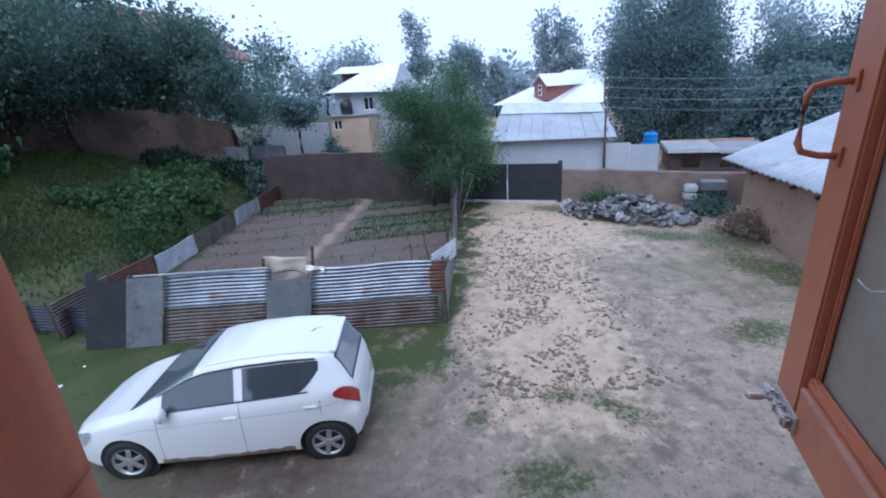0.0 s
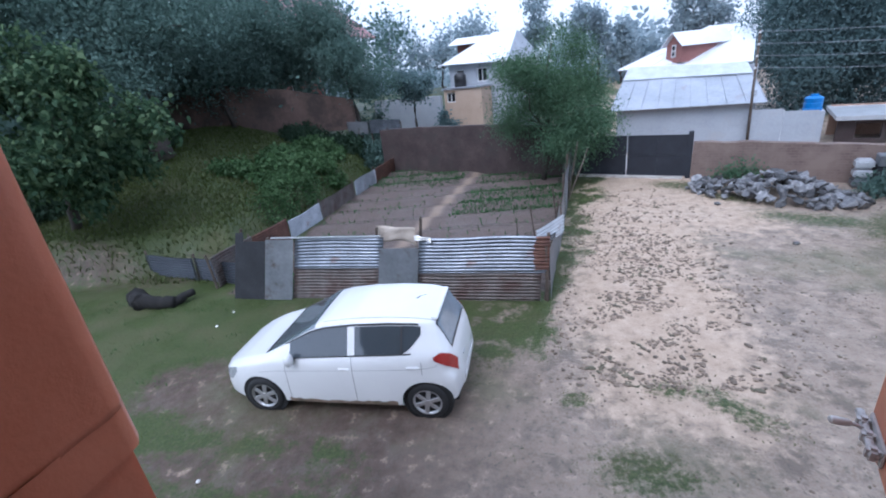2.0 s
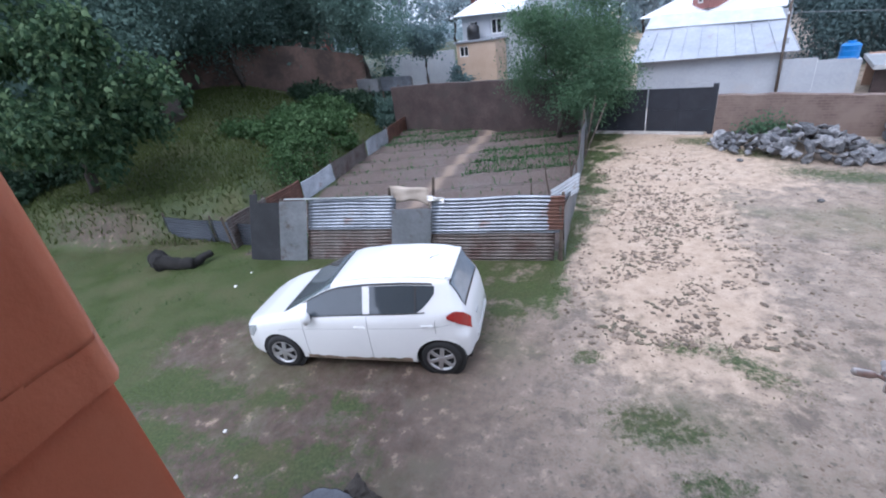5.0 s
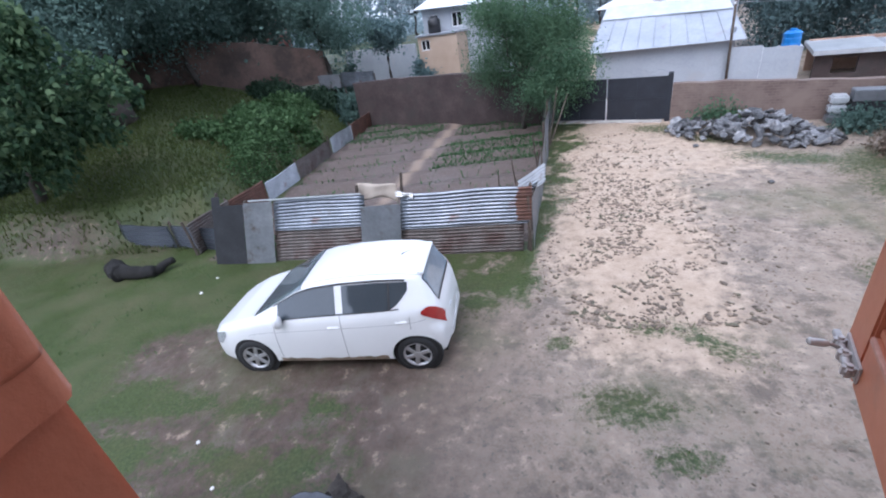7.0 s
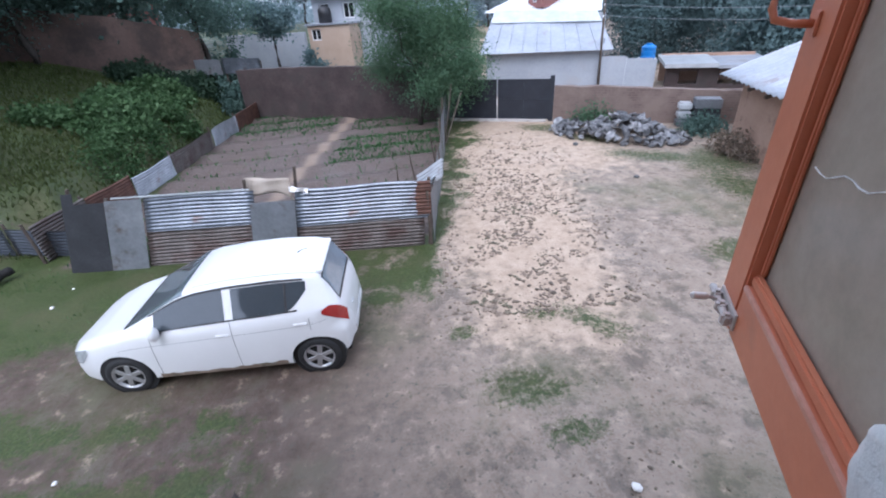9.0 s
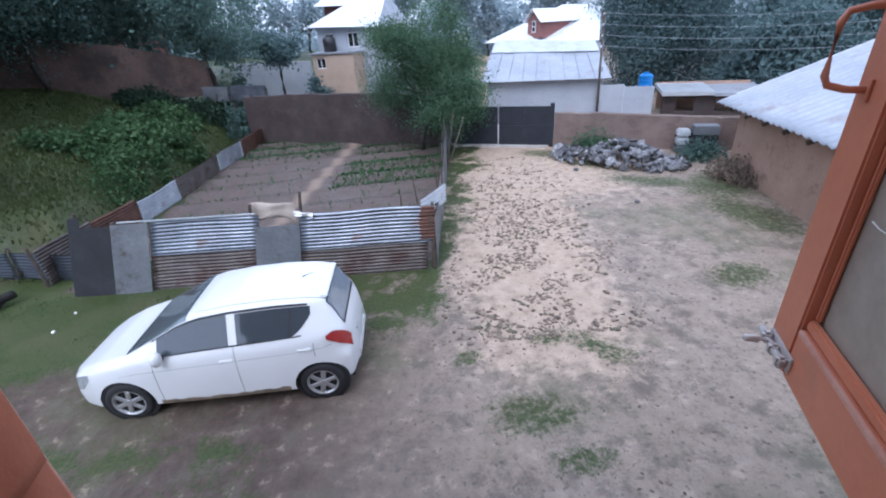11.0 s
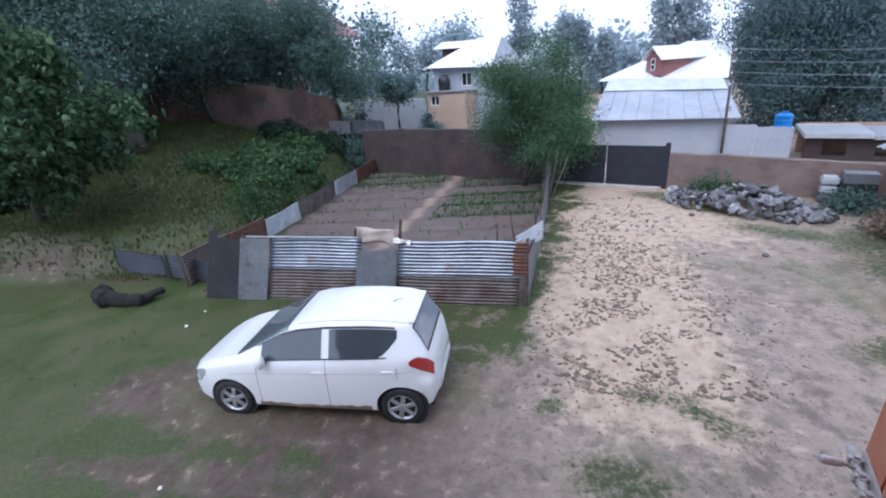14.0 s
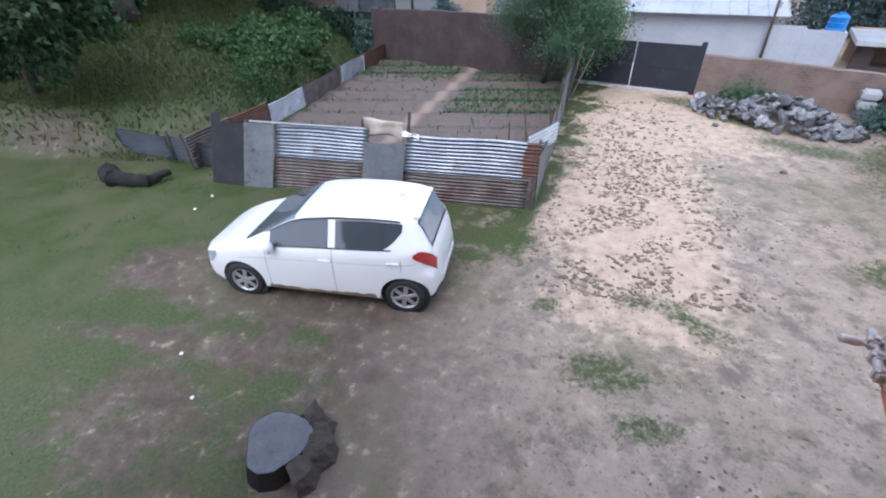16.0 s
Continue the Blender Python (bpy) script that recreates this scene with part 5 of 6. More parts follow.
def build_bush(name, x, y, rx, ry, h, count, size, material, label, seed, shape=1.2):
    z0 = float(ground_height(np.array([x]), np.array([y]))[0])
    r = random.Random(seed)
    b = tagged(empty(name, pose(x, y, z0)), label, "bush")
    cs = []
    for k in range(70):
        a, q = r.uniform(0, 6.28), math.sqrt(r.random())
        px, py = rx * q * math.cos(a), ry * q * math.sin(a)
        gz = float(ground_height(np.array([x + px]), np.array([y + py]))[0]) - z0
        cs.append((px, py, gz + h * (1 - q * q * 0.7) * r.uniform(0.3, 1)))
    bm = bmesh.new()
    for k in range(12):
        c = cs[k]
        gz = float(ground_height(np.array([x + c[0] * 0.6]), np.array([y + c[1] * 0.6]))[0]) - z0
        limb(bm, (c[0] * 0.6, c[1] * 0.6, gz - 0.03), c, 0.018, 0.006, seed + k, 0.1, 5)
    tagged(part("stems", bm, "bark", b), kind="stuff")
    v, f = leaf_cloud(cs, count, 0.17, size, seed, 0.8, 0.03, shape, 1.0, broad=True)
    raw("leaves", v.tolist(), f.tolist(), material, b)


for k, (x, y, rx, ry, h, n, sz) in enumerate(((-7.7, 16.6, 0.7, 1.3, 0.7, 2600, 0.10), (-8.6, 17.6, 1.0, 1.2, 0.95, 3200, 0.17), (-7.9, 19.4, 0.9, 1.3, 0.9, 2800, 0.13), (-9.4, 19.6, 1.1, 1.3, 0.9, 2800, 0.17), (-9.0, 22.2, 1.3, 1.4, 1.0, 3000, 0.15), (-7.4, 14.8, 0.4, 0.9, 0.4, 1300, 0.08), (-10.4, 17.4, 0.8, 0.8, 0.5, 1400, 0.14))):
    build_bush("weed_bush", x, y, rx, ry, h, n, sz, "leaf_weed", "rank green weeds with broad leaves on the bank", 41 + 7 * k)
# shrubs added over the pale ground, their leaves darkened for shade
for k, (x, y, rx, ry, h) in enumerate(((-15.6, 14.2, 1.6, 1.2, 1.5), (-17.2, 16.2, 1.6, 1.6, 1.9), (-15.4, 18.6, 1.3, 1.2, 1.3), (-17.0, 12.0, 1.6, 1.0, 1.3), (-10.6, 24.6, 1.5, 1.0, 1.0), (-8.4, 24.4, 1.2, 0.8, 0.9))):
    build_bush("shrub", x, y, rx, ry, h, 4200, 0.15, "leaf_shade_toned", "undergrowth behind the bank, leaves coloured dark for shade", 120 + 9 * k)
build_bush("shrub", -6.6, 24.6, 1.0, 1.0, 1.6, 3500, 0.14, "leaf_dark_hazed", "dark shrub in the garden corner", 90)
build_bush("shrub", -7.4, 27.5, 1.4, 1.4, 2.2, 4500, 0.16, "leaf_dark_hazed", "dark shrub behind the garden corner", 91)
build_bush("shrub", -3.6, 28.5, 1.2, 1.0, 2.4, 3500, 0.15, "leaf_conifer_hazed", "shrub below the ochre outbuilding", 92)
build_bush("dry_bush", 10.9, 13.1, 0.42, 0.75, 0.62, 2600, 0.07, "clod", "dry brown bush against the mud wall", 44)
build_bush("shrub", 8.3, 17.3, 0.8, 0.35, 0.8, 1100, 0.08, "leaf_acacia", "green shrub growing behind the rock pile", 45)
build_bush("shrub", 11.3, 15.4, 0.6, 0.6, 0.55, 1400, 0.09, "leaf_dark_hazed", "dark shrub at the outhouse corner", 46)


def blades(name, n, region, length, material, label, seed, keep):
    """Short blades of grass or small leaves as one mesh."""
    r = np.random.RandomState(seed)
    x = r.uniform(region[0], region[1], n * 4)
    y = r.uniform(region[2], region[3], n * 4)
    ok = keep(x, y, r.rand(n * 4))
    x, y = x[ok][:n], y[ok][:n]
    n = len(x)
    z = ground_height(x, y)
    a, tilt = r.uniform(0, 6.28, n), r.uniform(0.1, 0.9, n)
    ln = length * r.uniform(0.5, 1.3, n)
    tip = np.stack([x + np.cos(a) * ln * tilt, y + np.sin(a) * ln * tilt, z + ln * (1 - 0.4 * tilt)], -1)
    w = ln * 0.14
    s = np.stack([-np.sin(a) * w, np.cos(a) * w, 0 * a], -1)
    b = np.stack([x, y, z - 0.005], -1)
    mid = (b + tip) / 2 + np.array([0, 0, 0.12]) * ln[:, None]
    v = np.stack([b - s, b + s, mid + s * 0.8, tip, mid - s * 0.8], 1).reshape(-1, 3)
    k = np.arange(n)[:, None] * 5
    faces = (k + np.array([[0, 1, 2, 3, 4]])).tolist()
    return tagged(raw(name, v.tolist(), faces, material), label, "grass", kind="stuff")


def on_grass(x, y, u):
    return cover(x, y)[0] * 0.9 > u


blades("short_grass", 14000, (-11, 3.5, 2.6, 13), 0.027, "grass", "short wet grass round the car and fence", 51, on_grass)
blades("yard_grass", 9000, (1.5, 11, 3, 18.5), 0.035, "grass", "thin grass tufts along the drive", 52, on_grass)
blades("bank_grass", 42000, (-20, -6.8, 10.5, 24), 0.12, "grass", "longer grass over the bank", 53, on_grass)
blades("clover", 1000, (-9, -3, 6.5, 10.5), 0.05, "leaf_weed", "patches of bright green clover", 54, lambda x, y, u: (fbm(x, y, 1.4, 88) > 0.56) & (u < 0.8))


def crop_rows(x, y, u):
    g = cover(x, y)[2]
    right = (x > -1.5 + 0.145 * (y - 14.6)) & (y > 15.6) & (y < 18.8)
    far = y > 19.8
    near = (y < 10.9) & (x < -1.6)
    return (g > 0.9) & (right & (u < 0.7) | far & (u < 0.5) | near & (u < 0.85) | (u < 0.05)) & (np.abs(x + 2.05 - 0.145 * (y - 14.6)) > 0.4)


blades("vegetable_rows", 9000, (-6, 4, 9.9, 24), 0.12, "crop", "low green vegetables in the garden beds", 55, crop_rows)


# ---- stump and charred log ----
def build_stump():
    s = tagged(empty("tree_stump", pose(-0.79, 3.76, 0, 0, 0, 15)), "dark wet sawn tree stump with a torn rim", "tree stump")
    r = random.Random(9)
    n = 30
    rad = [0.34 + 0.03 * math.sin(k * 2 * math.pi / n * 3 + 1) + r.uniform(-0.012, 0.012) for k in range(n)]
    bm = bmesh.new()
    rings = []
    for z, sc in ((-0.05, 1.22), (0.05, 1.12), (0.13, 1.05), (0.22, 1.0)):
        rings.append([bm.verts.new((rad[k] * sc * (1 + (0.04 * r.uniform(-1, 1) if z < 0.2 else 0)) * math.cos(2 * math.pi * k / n), rad[k] * sc * math.sin(2 * math.pi * k / n) * 1.02, z)) for k in range(n)])
    for a, b in zip(rings, rings[1:]):
        for k in range(n):
            bm.faces.new((a[k], a[(k + 1) % n], b[(k + 1) % n], b[k]))
    part("bark", bm, "burnt", s)
    bm = bmesh.new()
    top = [bm.verts.new((rad[k] * 0.985 * math.cos(2 * math.pi * k / n), rad[k] * math.sin(2 * math.pi * k / n), 0.222)) for k in range(n)]
    c = bm.verts.new((0, 0, 0.226))
    for k in range(n):
        bm.faces.new((c, top[k], top[(k + 1) % n]))
    part("sawn_top", bm, "stump_top", s, "smooth wet sawn face")
    # torn slab of wood at one side
    bm = bmesh.new()
    pts = []
    for k in range(9):
        a = radians(-62 + k * 15)
        for rr_, z in ((0.33, 0.0), (0.355, 0.215 + 0.02 * math.sin(k * 2.1)), (0.50 + 0.06 * math.sin(k * 1.7 + 1), 0.17 + 0.05 * math.sin(k * 2.7)), (0.58 + 0.05 * math.sin(k * 2.3), -0.03)):
            pts.append(bm.verts.new((rr_ * math.cos(a), rr_ * math.sin(a), z)))
    for k in range(8):
        for q in range(3):
            bm.faces.new((pts[k * 4 + q], pts[k * 4 + 4 + q], pts[k * 4 + 5 + q], pts[k * 4 + q + 1]))
    bmesh.ops.subdivide_edges(bm, edges=bm.edges[:], cuts=2, use_grid_fill=True)
    for v in bm.verts:
        v.co += Vector((noise.noise(v.co * 14), noise.noise(v.co * 14 + Vector((5, 0, 0))), noise.noise(v.co * 14 + Vector((0, 7, 0))))) * 0.03
    so = part("torn_wood", bm, "bark", s, "torn rough wood at the rim")
    so.modifiers.new("thickness", "SOLIDIFY").thickness = 0.02


build_stump()


def build_log():
    bm = bmesh.new()
    for a, b, r0, seed in (((-0.45, 0.1, 0.16), (-0.25, -0.12, 0.15), 0.22, 1), ((-0.3, -0.05, 0.13), (0.55, -0.1, 0.10), 0.15, 2), ((0.5, -0.08, 0.10), (0.78, 0.25, 0.16), 0.09, 3)):
        limb(bm, a, b, r0, r0 * 0.75, seed, 0.1, 9)
    bmesh.ops.subdivide_edges(bm, edges=bm.edges[:], cuts=1)
    for v in bm.verts:
        v.co += v.co.normalized() * noise.noise(v.co * 9) * 0.06
    ob = part("burnt_log", bm, "burnt", None, smooth=True)
    ob.matrix_world = pose(-7.55, 9.3, 0, 0, 0, 8) @ Matrix.Diagonal((1.1, 1.1, 1.25, 1))
    tagged(ob, "charred black log lying in the grass", "log")


build_log()


def build_litter():
    r = random.Random(15)
    for k, (x, y, s) in enumerate(((-5.2, 8.4, 0.05), (-2.8, 4.8, 0.04), (3.44, 3.95, 0.08), (-5.2, 9.0, 0.04), (-2.2, 4.2, 0.035), (6.9, 15.2, 0.12), (7.4, 12.0, 0.1))):
        ob = part("pale_stone", lump(500 + k, s * 1.4, 0.6, 2, 0.15), "cloth_white" if k < 5 else "rock", None)
        ob.matrix_world = pose(x, y, s * 0.3, 0, 0, r.uniform(0, 360))
        tagged(ob, "small pale stone on the wet ground", "stone", "loose stones")


build_litter()
# ---- the parked car ----
def smooth_curve(keys):
    ks = sorted(keys)
    xs, ys = np.array([k[0] for k in ks]), np.array([k[1] for k in ks])

    def f(x, w=0.05):
        return float(np.mean([np.interp(x + d, xs, ys) for d in (-w, -w / 2, 0, w / 2, w)]))
    return f


CAR_TOP = smooth_curve(((-3.33, 0.52), (-3.28, 0.66), (-3.1, 0.745), (-2.85, 0.845), (-2.5, 0.93), (-2.40, 0.96), (-1.66, 1.365), (-1.42, 1.435), (-1.0, 1.485), (-0.5, 1.50), (-0.1, 1.48), (0.12, 1.44), (0.21, 1.405), (0.47, 1.03), (0.53, 0.93), (0.58, 0.82), (0.61, 0.60)))
CAR_BELT = smooth_curve(((-3.33, 0.48), (-3.28, 0.60), (-3.1, 0.70), (-2.8, 0.80), (-2.3, 0.91), (-1.5, 0.955), (-0.5, 1.005), (0.1, 1.05), (0.30, 1.07), (0.45, 1.00), (0.52, 0.92), (0.57, 0.82), (0.61, 0.56)))
CAR_HALF = smooth_curve(((-3.33, 0.42), (-3.28, 0.56), (-3.15, 0.70), (-2.9, 0.795), (-2.5, 0.84), (-1.5, 0.855), (-0.2, 0.855), (0.1, 0.835), (0.3, 0.775), (0.42, 0.71), (0.52, 0.62), (0.61, 0.48)))
CAR_ROOF = smooth_curve(((-3.33, 0.36), (-3.1, 0.58), (-2.7, 0.66), (-2.28, 0.67), (-1.5, 0.585), (-0.6, 0.575), (0.0, 0.555), (0.30, 0.50), (0.45, 0.54), (0.54, 0.52), (0.61, 0.42)))
CAR_LOW = smooth_curve(((-3.33, 0.34), (-3.25, 0.24), (-3.0, 0.20), (-2.0, 0.20), (0.0, 0.21), (0.35, 0.26), (0.55, 0.32), (0.61, 0.38)))


def car_point(x, s):
    """A point on the near-side half of the body: s runs from the sill (0) over belt (5) and roof edge (6) to the middle (8)."""
    w, b, top, rf, lo = CAR_HALF(x, 0.03), CAR_BELT(x, 0.03), CAR_TOP(x, 0.03), CAR_ROOF(x, 0.03), CAR_LOW(x)
    edge = b + (top - b) * 0.86
    keys = [(w - 0.25, lo - 0.01), (w - 0.035, lo + 0.01), (w - 0.004, lo + 0.13), (w, lo + (b - lo) * 0.5), (w - 0.012, lo + (b - lo) * 0.76), (w - 0.055, b), (rf, edge), (rf * 0.80, b + (top - b) * 0.97), (0.0, top)]
    i = min(int(s), 7)
    u = s - i
    p = [keys[max(0, min(8, i + k))] for k in (-1, 0, 1, 2)]
    if i in (5, 6):  # keep the glass flank straight and the roof edge tight
        t = 0.35
    else:
        t = 0.5
    m1 = ((p[2][0] - p[0][0]) * t * 0.8, (p[2][1] - p[0][1]) * t * 0.8)
    m2 = ((p[3][0] - p[1][0]) * t * 0.8, (p[3][1] - p[1][1]) * t * 0.8)
    if i == 5:
        m1, m2 = (p[2][0] - p[1][0], p[2][1] - p[1][1]), (p[2][0] - p[1][0], p[2][1] - p[1][1])
    if i == 7:
        m2 = (-p[1][0], 0.0)
    h = (2 * u ** 3 - 3 * u ** 2 + 1, u ** 3 - 2 * u ** 2 + u, -2 * u ** 3 + 3 * u ** 2, u ** 3 - u ** 2)
    y = h[0] * p[1][0] + h[1] * m1[0] + h[2] * p[2][0] + h[3] * m2[0]
    z = h[0] * p[1][1] + h[1] * m1[1] + h[2] * p[2][1] + h[3] * m2[1]
    return Vector((x, -y, z))


def car_normal(x, s):
    e = 0.02
    a = car_point(x + e, s) - car_point(x - e, s)
    b = car_point(x, min(8, s + e)) - car_point(x, max(0, s - e))
    n = a.cross(b)
    if n.dot(car_point(x, s) - Vector((x if -3 < x < 0.35 else -1.3, 0, 0.6))) < 0:
        n = -n
    return n.normalized()


def car_patch(xs, lo, hi, off=0.006, rows=8, mirror=1, inset=0.0):
    """A piece of the body skin, laid off outwards; lo and hi give its s range at each x."""
    bm = bmesh.new()
    grid = []
    for x in xs:
        a, b = lo(x), hi(x)
        col = []
        for k in range(rows + 1):
            s = a + (b - a) * k / rows
            p = car_point(x, s) + car_normal(x, s) * off
            col.append(bm.verts.new((p.x, p.y * mirror, p.z)))
        grid.append(col)
    for c, d in zip(grid, grid[1:]):
        for k in range(rows):
            bm.faces.new((c[k], d[k], d[k + 1], c[k + 1]))
    bmesh.ops.remove_doubles(bm, verts=bm.verts, dist=1e-5)
    bmesh.ops.recalc_face_normals(bm, faces=bm.faces)
    return bm


def span(a, b, n):
    return [a + (b - a) * k / n for k in range(n + 1)]


def build_car():
    car = tagged(empty("car", pose(-0.015, 6.0 + 0.905, 0)), "white five-door hatchback parked on wet grass, muddy along its sills", "car")
    xs = np.unique(np.concatenate([np.linspace(-3.33, -3.05, 10), np.arange(-3.05, 0.27, 0.045), np.linspace(0.27, 0.61, 16)]))
    ss = np.concatenate([np.linspace(0, 5, 31), np.linspace(5, 8, 17)[1:]])
    bm = bmesh.new()
    grid = {}
    for side in (1, -1):
        for i, x in enumerate(xs):
            for j, s in enumerate(ss):
                if side == -1 and j == len(ss) - 1:
                    grid[side, i, j] = grid[1, i, j]
                    continue
                p = car_point(x, s)
                grid[side, i, j] = bm.verts.new((p.x, p.y * side, p.z))
        for i in range(len(xs) - 1):
            for j in range(len(ss) - 1):
                q = [grid[side, i, j], grid[side, i + 1, j], grid[side, i + 1, j + 1], grid[side, i, j + 1]]
                c = sum((v.co for v in q), Vector()) / 4
                if any(math.hypot(c.x - hx, c.z - 0.30) < 0.345 for hx in (0.0, -2.525)) and abs(c.y) > 0.5:
                    continue
                bm.faces.new(q if side == 1 else q[::-1])
    for i in (0, len(xs) - 1):
        ring = [grid[1, i, j] for j in range(len(ss))] + [grid[-1, i, j] for j in range(len(ss) - 2, -1, -1)]
        bm.faces.new(ring if i else ring[::-1])
    for v in list(bm.verts):
        if not v.link_faces:
            bm.verts.remove(v)
    for v in bm.verts:
        for hx in (0.0, -2.525):
            dx, dz = v.co.x - hx, v.co.z - 0.30
            d = math.hypot(dx, dz)
            if d < 0.40 and abs(v.co.y) > 0.5 and v.is_boundary and d > 1e-4:
                v.co.x, v.co.z = hx + dx / d * 0.352, 0.30 + dz / d * 0.352
    bmesh.ops.recalc_face_normals(bm, faces=bm.faces)
    body = part("body", bm, "car_paint", car, "white painted body", smooth=True)
    # underbody and arches
    part("underbody", box(-3.1, 0.42, -0.62, 0.62, 0.19, 0.62), "arch_black", car)
    for hx in (0.0, -2.525):
        part("wheel_arch", tube([(hx, -0.80, 0.30), (hx, 0.80, 0.30)], 0.36, 28), "arch_black", car)
    # glass
    side_lo = lambda x: 5.10  # noqa: E731
    for m in (1, -1):
        def hi_front(x):
            return 5.92 if x > -1.75 else 5.92
        def hi_rear(x):
            return 5.90
        def lo_rear(x):
            return 5.10 + max(0.0, (x + 0.28) / 0.28) ** 1.6 * 0.62
        part("side_window", car_patch(span(-1.98, -1.075, 18), side_lo, hi_front, 0.006, 8, m), "car_glass", car, "dark tinted front side window", smooth=True)
        part("side_window", car_patch(span(-0.965, -0.02, 20), lo_rear, hi_rear, 0.006, 8, m), "car_glass", car, "dark tinted rear side window", smooth=True)
        part("window_bar", car_patch(span(-0.30, -0.27, 2), lambda x: 5.1, lambda x: 5.9, 0.010, 8, m), "trim_black", car, smooth=True)
        part("window_trim", car_patch(span(-2.05, -0.05, 40), lambda x: 5.92, lambda x: 5.98, 0.008, 2, m), "trim_black", car, "black weather strip", smooth=True)
        part("belt_strip", car_patch(span(-1.98, -0.15, 36), lambda x: 5.06, lambda x: 5.10, 0.008, 2, m), "trim_black", car, smooth=True)
        for x in (-2.06, -1.02, -0.02):
            hi = 5.0 if x < -2 else (5.05 if x < -0.5 else 4.6)
            part("door_gap", car_patch(span(x - 0.003, x + 0.003, 1), lambda s: 1.2 if x < -0.5 else 3.6, lambda s: hi, 0.002, 14, m), "trim_black", car)
        # grey strip drawn for the shade along the body crease
        part("crease_line", car_patch(span(-2.5, 0.25, 40), lambda x: 4.10, lambda x: 4.125, 0.002, 1, m), "grey_plate", car)
        part("tail_lamp", car_patch(span(0.17, 0.545, 16), lambda x: 4.62 - 1.0 * ((x - 0.17) / 0.375) ** 0.8, lambda x: 4.80 + 0.14 * math.sin(min(1, (x - 0.17) / 0.375) * 3.1), 0.010, 6, m), "tail_red", car, "red wrap-round tail lamp", smooth=True)
        part("headlamp", car_patch(span(-3.27, -2.92, 14), lambda x: 3.5 + 0.9 * max(0, (x + 3.05) / 0.13), lambda x: 4.85, 0.006, 6, m), "lamp_clear", car, "clear swept-back headlamp", smooth=True)
        for x in (-1.14, -0.14):
            p = car_point(x, 4.25)
            part("door_handle", box(x - 0.09, x + 0.09, m * (p.y) - 0.022, m * (p.y) + 0.022, p.z - 0.018, p.z + 0.018, 0.012), "car_paint", car, "white door handle")
        p = car_point(-1.92, 5.0)
        bm = bmesh.new()
        bmesh.ops.create_icosphere(bm, subdivisions=3, radius=1.0)
        bmesh.ops.transform(bm, matrix=pose(-1.93, m * (p.y - 0.085), p.z + 0.055) @ Matrix.Diagonal((0.062, 0.085, 0.10, 1)), verts=bm.verts)
        part("door_mirror", bm, "car_paint", car, "white door mirror", smooth=True)
        part("mirror_foot", box(-1.97, -1.88, min(m * p.y, m * (p.y - 0.05)), max(m * p.y, m * (p.y - 0.05)), p.z - 0.0, p.z + 0.05, 0.01), "trim_black", car)
    for m in (1, -1):
        part("windscreen", car_patch(span(-2.38, -1.58, 18), lambda x: 6.06, lambda x: 8.0, 0.006, 10, m), "sky_glass", car, "dark windscreen", smooth=True)
        part("rear_window", car_patch(span(0.225, 0.455, 12), lambda x: 6.22, lambda x: 8.0, 0.008, 10, m), "rear_glass", car, "wet rear window tinted pale blue for reflected sky", smooth=True)
        part("roof_groove", car_patch(span(-1.45, 0.20, 26), lambda x: 6.55, lambda x: 6.60, 0.002, 1, m), "trim_black", car)
    for m in (1, -1):
        part("window_surround", car_patch(span(0.205, 0.475, 12), lambda x: 6.08, lambda x: 8.0, 0.004, 10, m), "trim_black", car, "black rear window surround", smooth=True)
        part("window_frame", car_patch(span(-2.42, -2.36, 3), lambda x: 6.06, lambda x: 8.0, 0.004, 10, m), "trim_black", car, smooth=True)
    part("spoiler", box(0.10, 0.235, -0.47, 0.47, 1.40, 1.437, 0.016, m=pose(0, 0, 0, 0, 0, 0)), "car_paint", car, "white roof spoiler")
    part("roof_aerial", tube([(-0.20, 0, 1.485), (-0.14, 0, 1.52), (-0.04, 0, 1.545)], [0.008, 0.004, 0.002], 6), "trim_black", car)
    part("rear_bumper", box(0.40, 0.625, -0.50, 0.50, 0.34, 0.55, 0.06), "car_paint", car, "white rear bumper")
    part("tailgate_badge", box(0.585, 0.600, -0.30, -0.18, 0.74, 0.77, 0.004), "alloy", car)
    # the short tail: drawn in above the wheel and behind the arch
    for ob in car.children:
        for v in ob.data.vertices:
            up = float(step(0.60, 0.80, v.co.z))
            v.co.x -= 0.12 * (up * float(step(0.0, 0.61, v.co.x)) + (1 - up) * float(step(0.36, 0.61, v.co.x)))
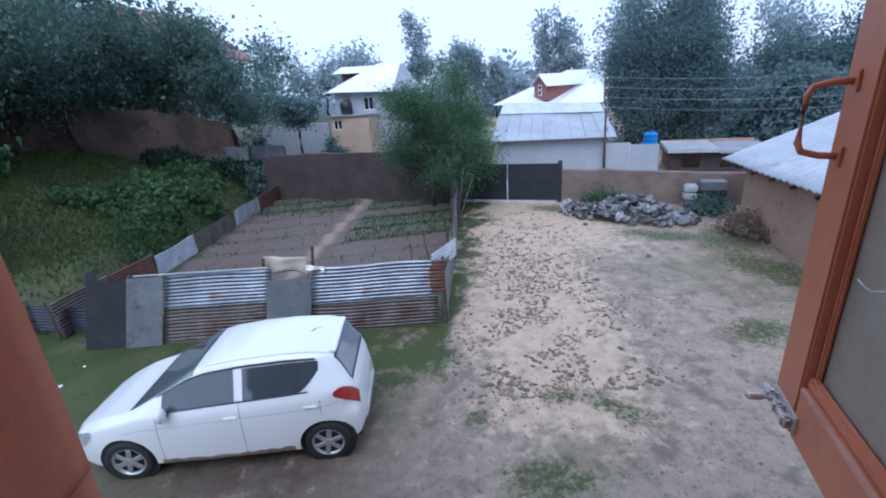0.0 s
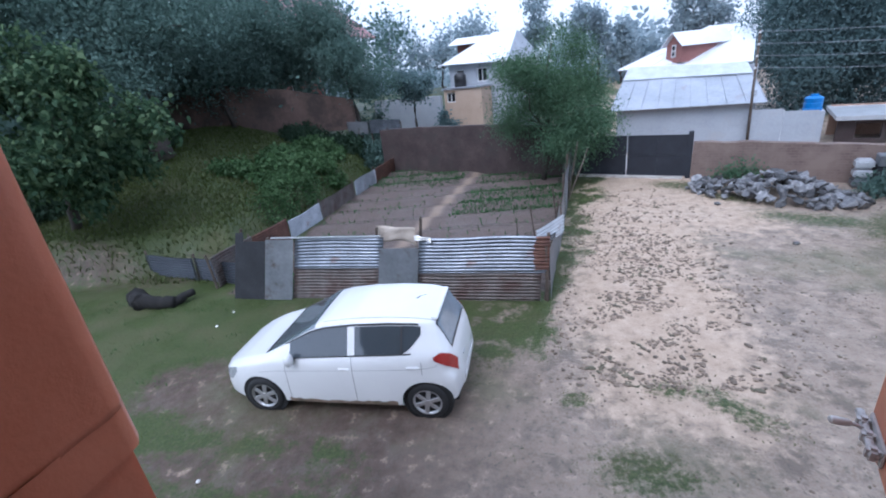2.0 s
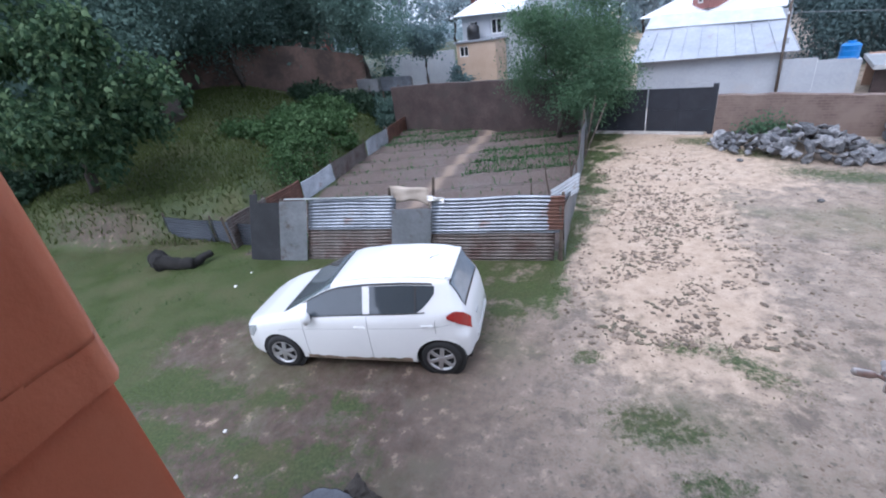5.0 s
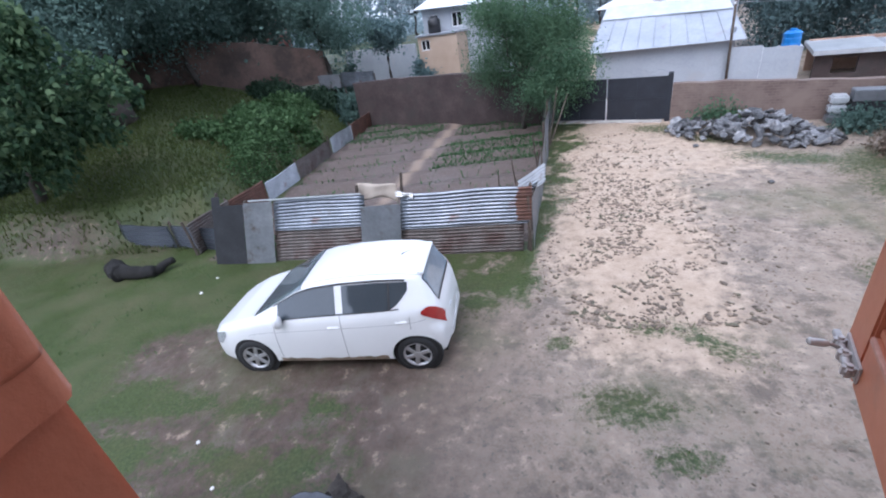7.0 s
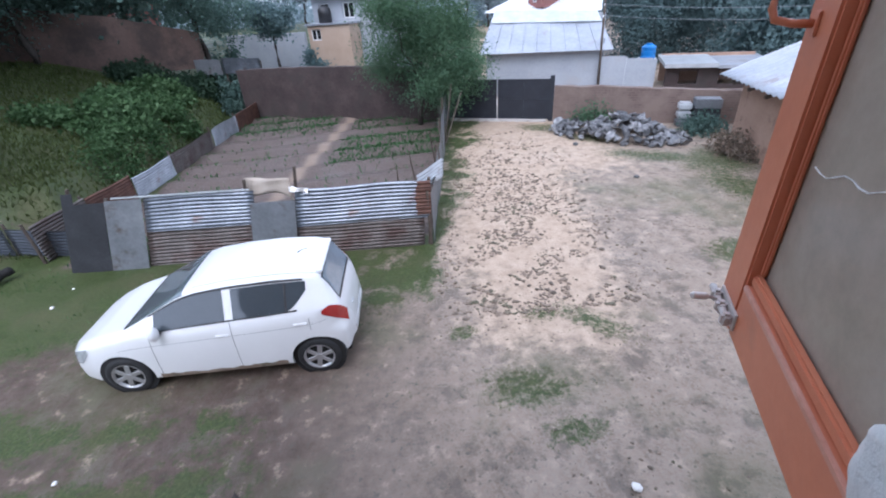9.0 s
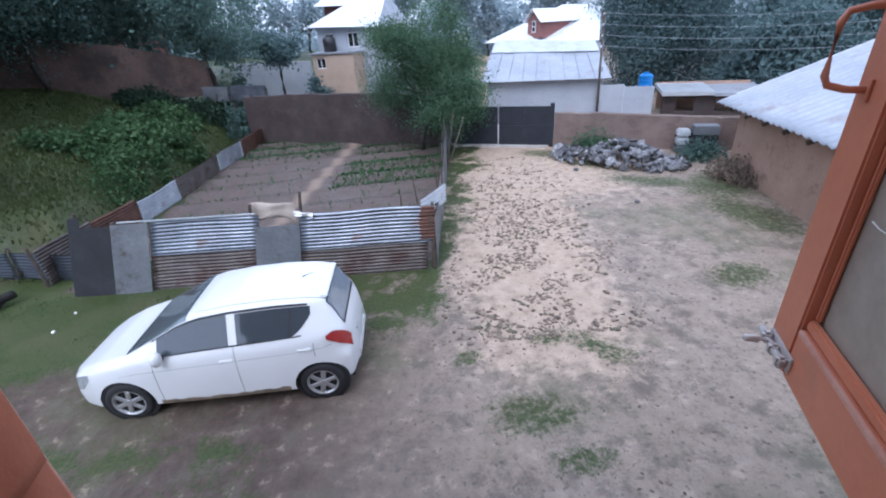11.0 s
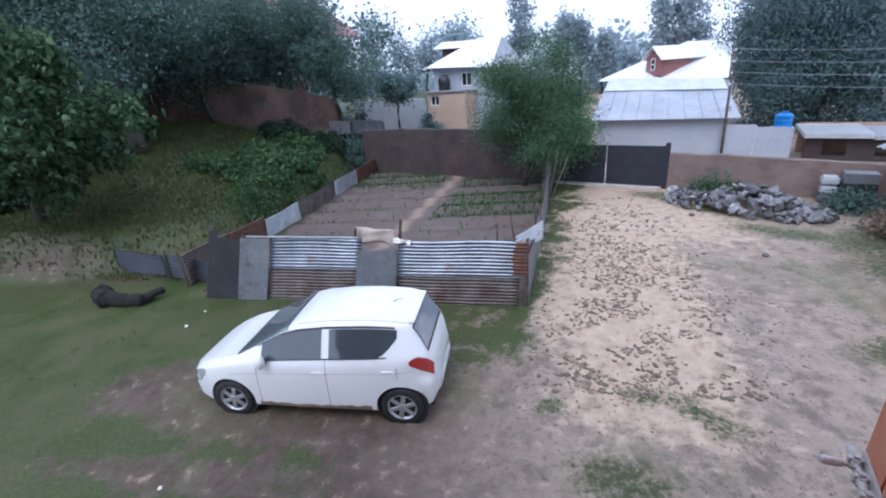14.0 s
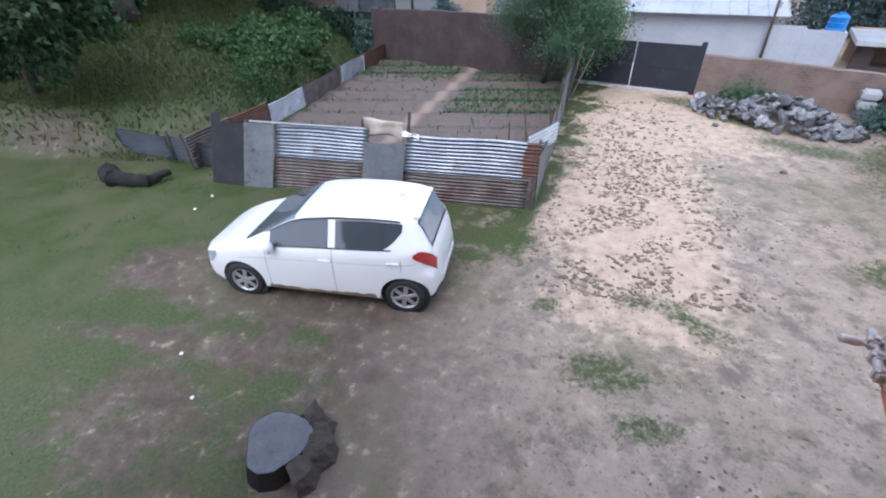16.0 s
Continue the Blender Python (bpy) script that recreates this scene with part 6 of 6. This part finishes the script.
    # wheels
    for hx in (0.0, -2.525):
        for m in (-1, 1):
            w = empty("wheel", pose(hx, m * 0.745, 0.30, 0, 0, 0 if m < 0 else 180))
            w.parent = car
            w["label"] = "alloy wheel with a wet black tyre"
            prof = [(0.205, -0.085), (0.255, -0.092), (0.288, -0.075), (0.30, -0.045), (0.30, 0.045), (0.288, 0.08), (0.205, 0.085)]
            bm = bmesh.new()
            n = 36
            rings = [[bm.verts.new((r * math.cos(2 * math.pi * k / n), y, r * math.sin(2 * math.pi * k / n))) for k in range(n)] for r, y in prof]
            for a, b in zip(rings, rings[1:]):
                for k in range(n):
                    bm.faces.new((a[k], a[(k + 1) % n], b[(k + 1) % n], b[k]))
            bmesh.ops.recalc_face_normals(bm, faces=bm.faces)
            part("tyre", bm, "tyre", w, smooth=True)
            bm = bmesh.new()
            prof = [(0.208, -0.088), (0.190, -0.086), (0.182, -0.06), (0.180, 0.05)]
            rings = [[bm.verts.new((r * math.cos(2 * math.pi * k / n), y, r * math.sin(2 * math.pi * k / n))) for k in range(n)] for r, y in prof]
            for a, b in zip(rings, rings[1:]):
                for k in range(n):
                    bm.faces.new((a[k], a[(k + 1) % n], b[(k + 1) % n], b[k]))
            rim = part("rim", bm, "alloy", w, smooth=True)
            part("brake_disc", tube([(0, -0.02, 0), (0, 0.02, 0)], 0.18, 24), "arch_black", rim)
            for k in range(6):
                part("spoke", box(0.03, 0.188, -0.088, -0.066, -0.033, 0.033, 0.010, m=pose(0, 0, 0, 0, 60 * k + 20 * m, 0)), "alloy", rim)
            part("hub_cap", tube([(0, -0.094, 0), (0, -0.06, 0)], [0.045, 0.05], 16), "alloy", rim)
    # mud splashed along the sills
    for m in (1, -1):
        part("mud_splash", car_patch(span(-2.1, -0.42, 30), lambda x: 1.0, lambda x: 1.75 + 0.5 * noise.noise(Vector((x * 3, 0, m))) + 0.25 * noise.noise(Vector((x * 9, 4, m))), 0.003, 4, m), "clod", car, "brown mud splashed along the sill", smooth=True)


build_car()
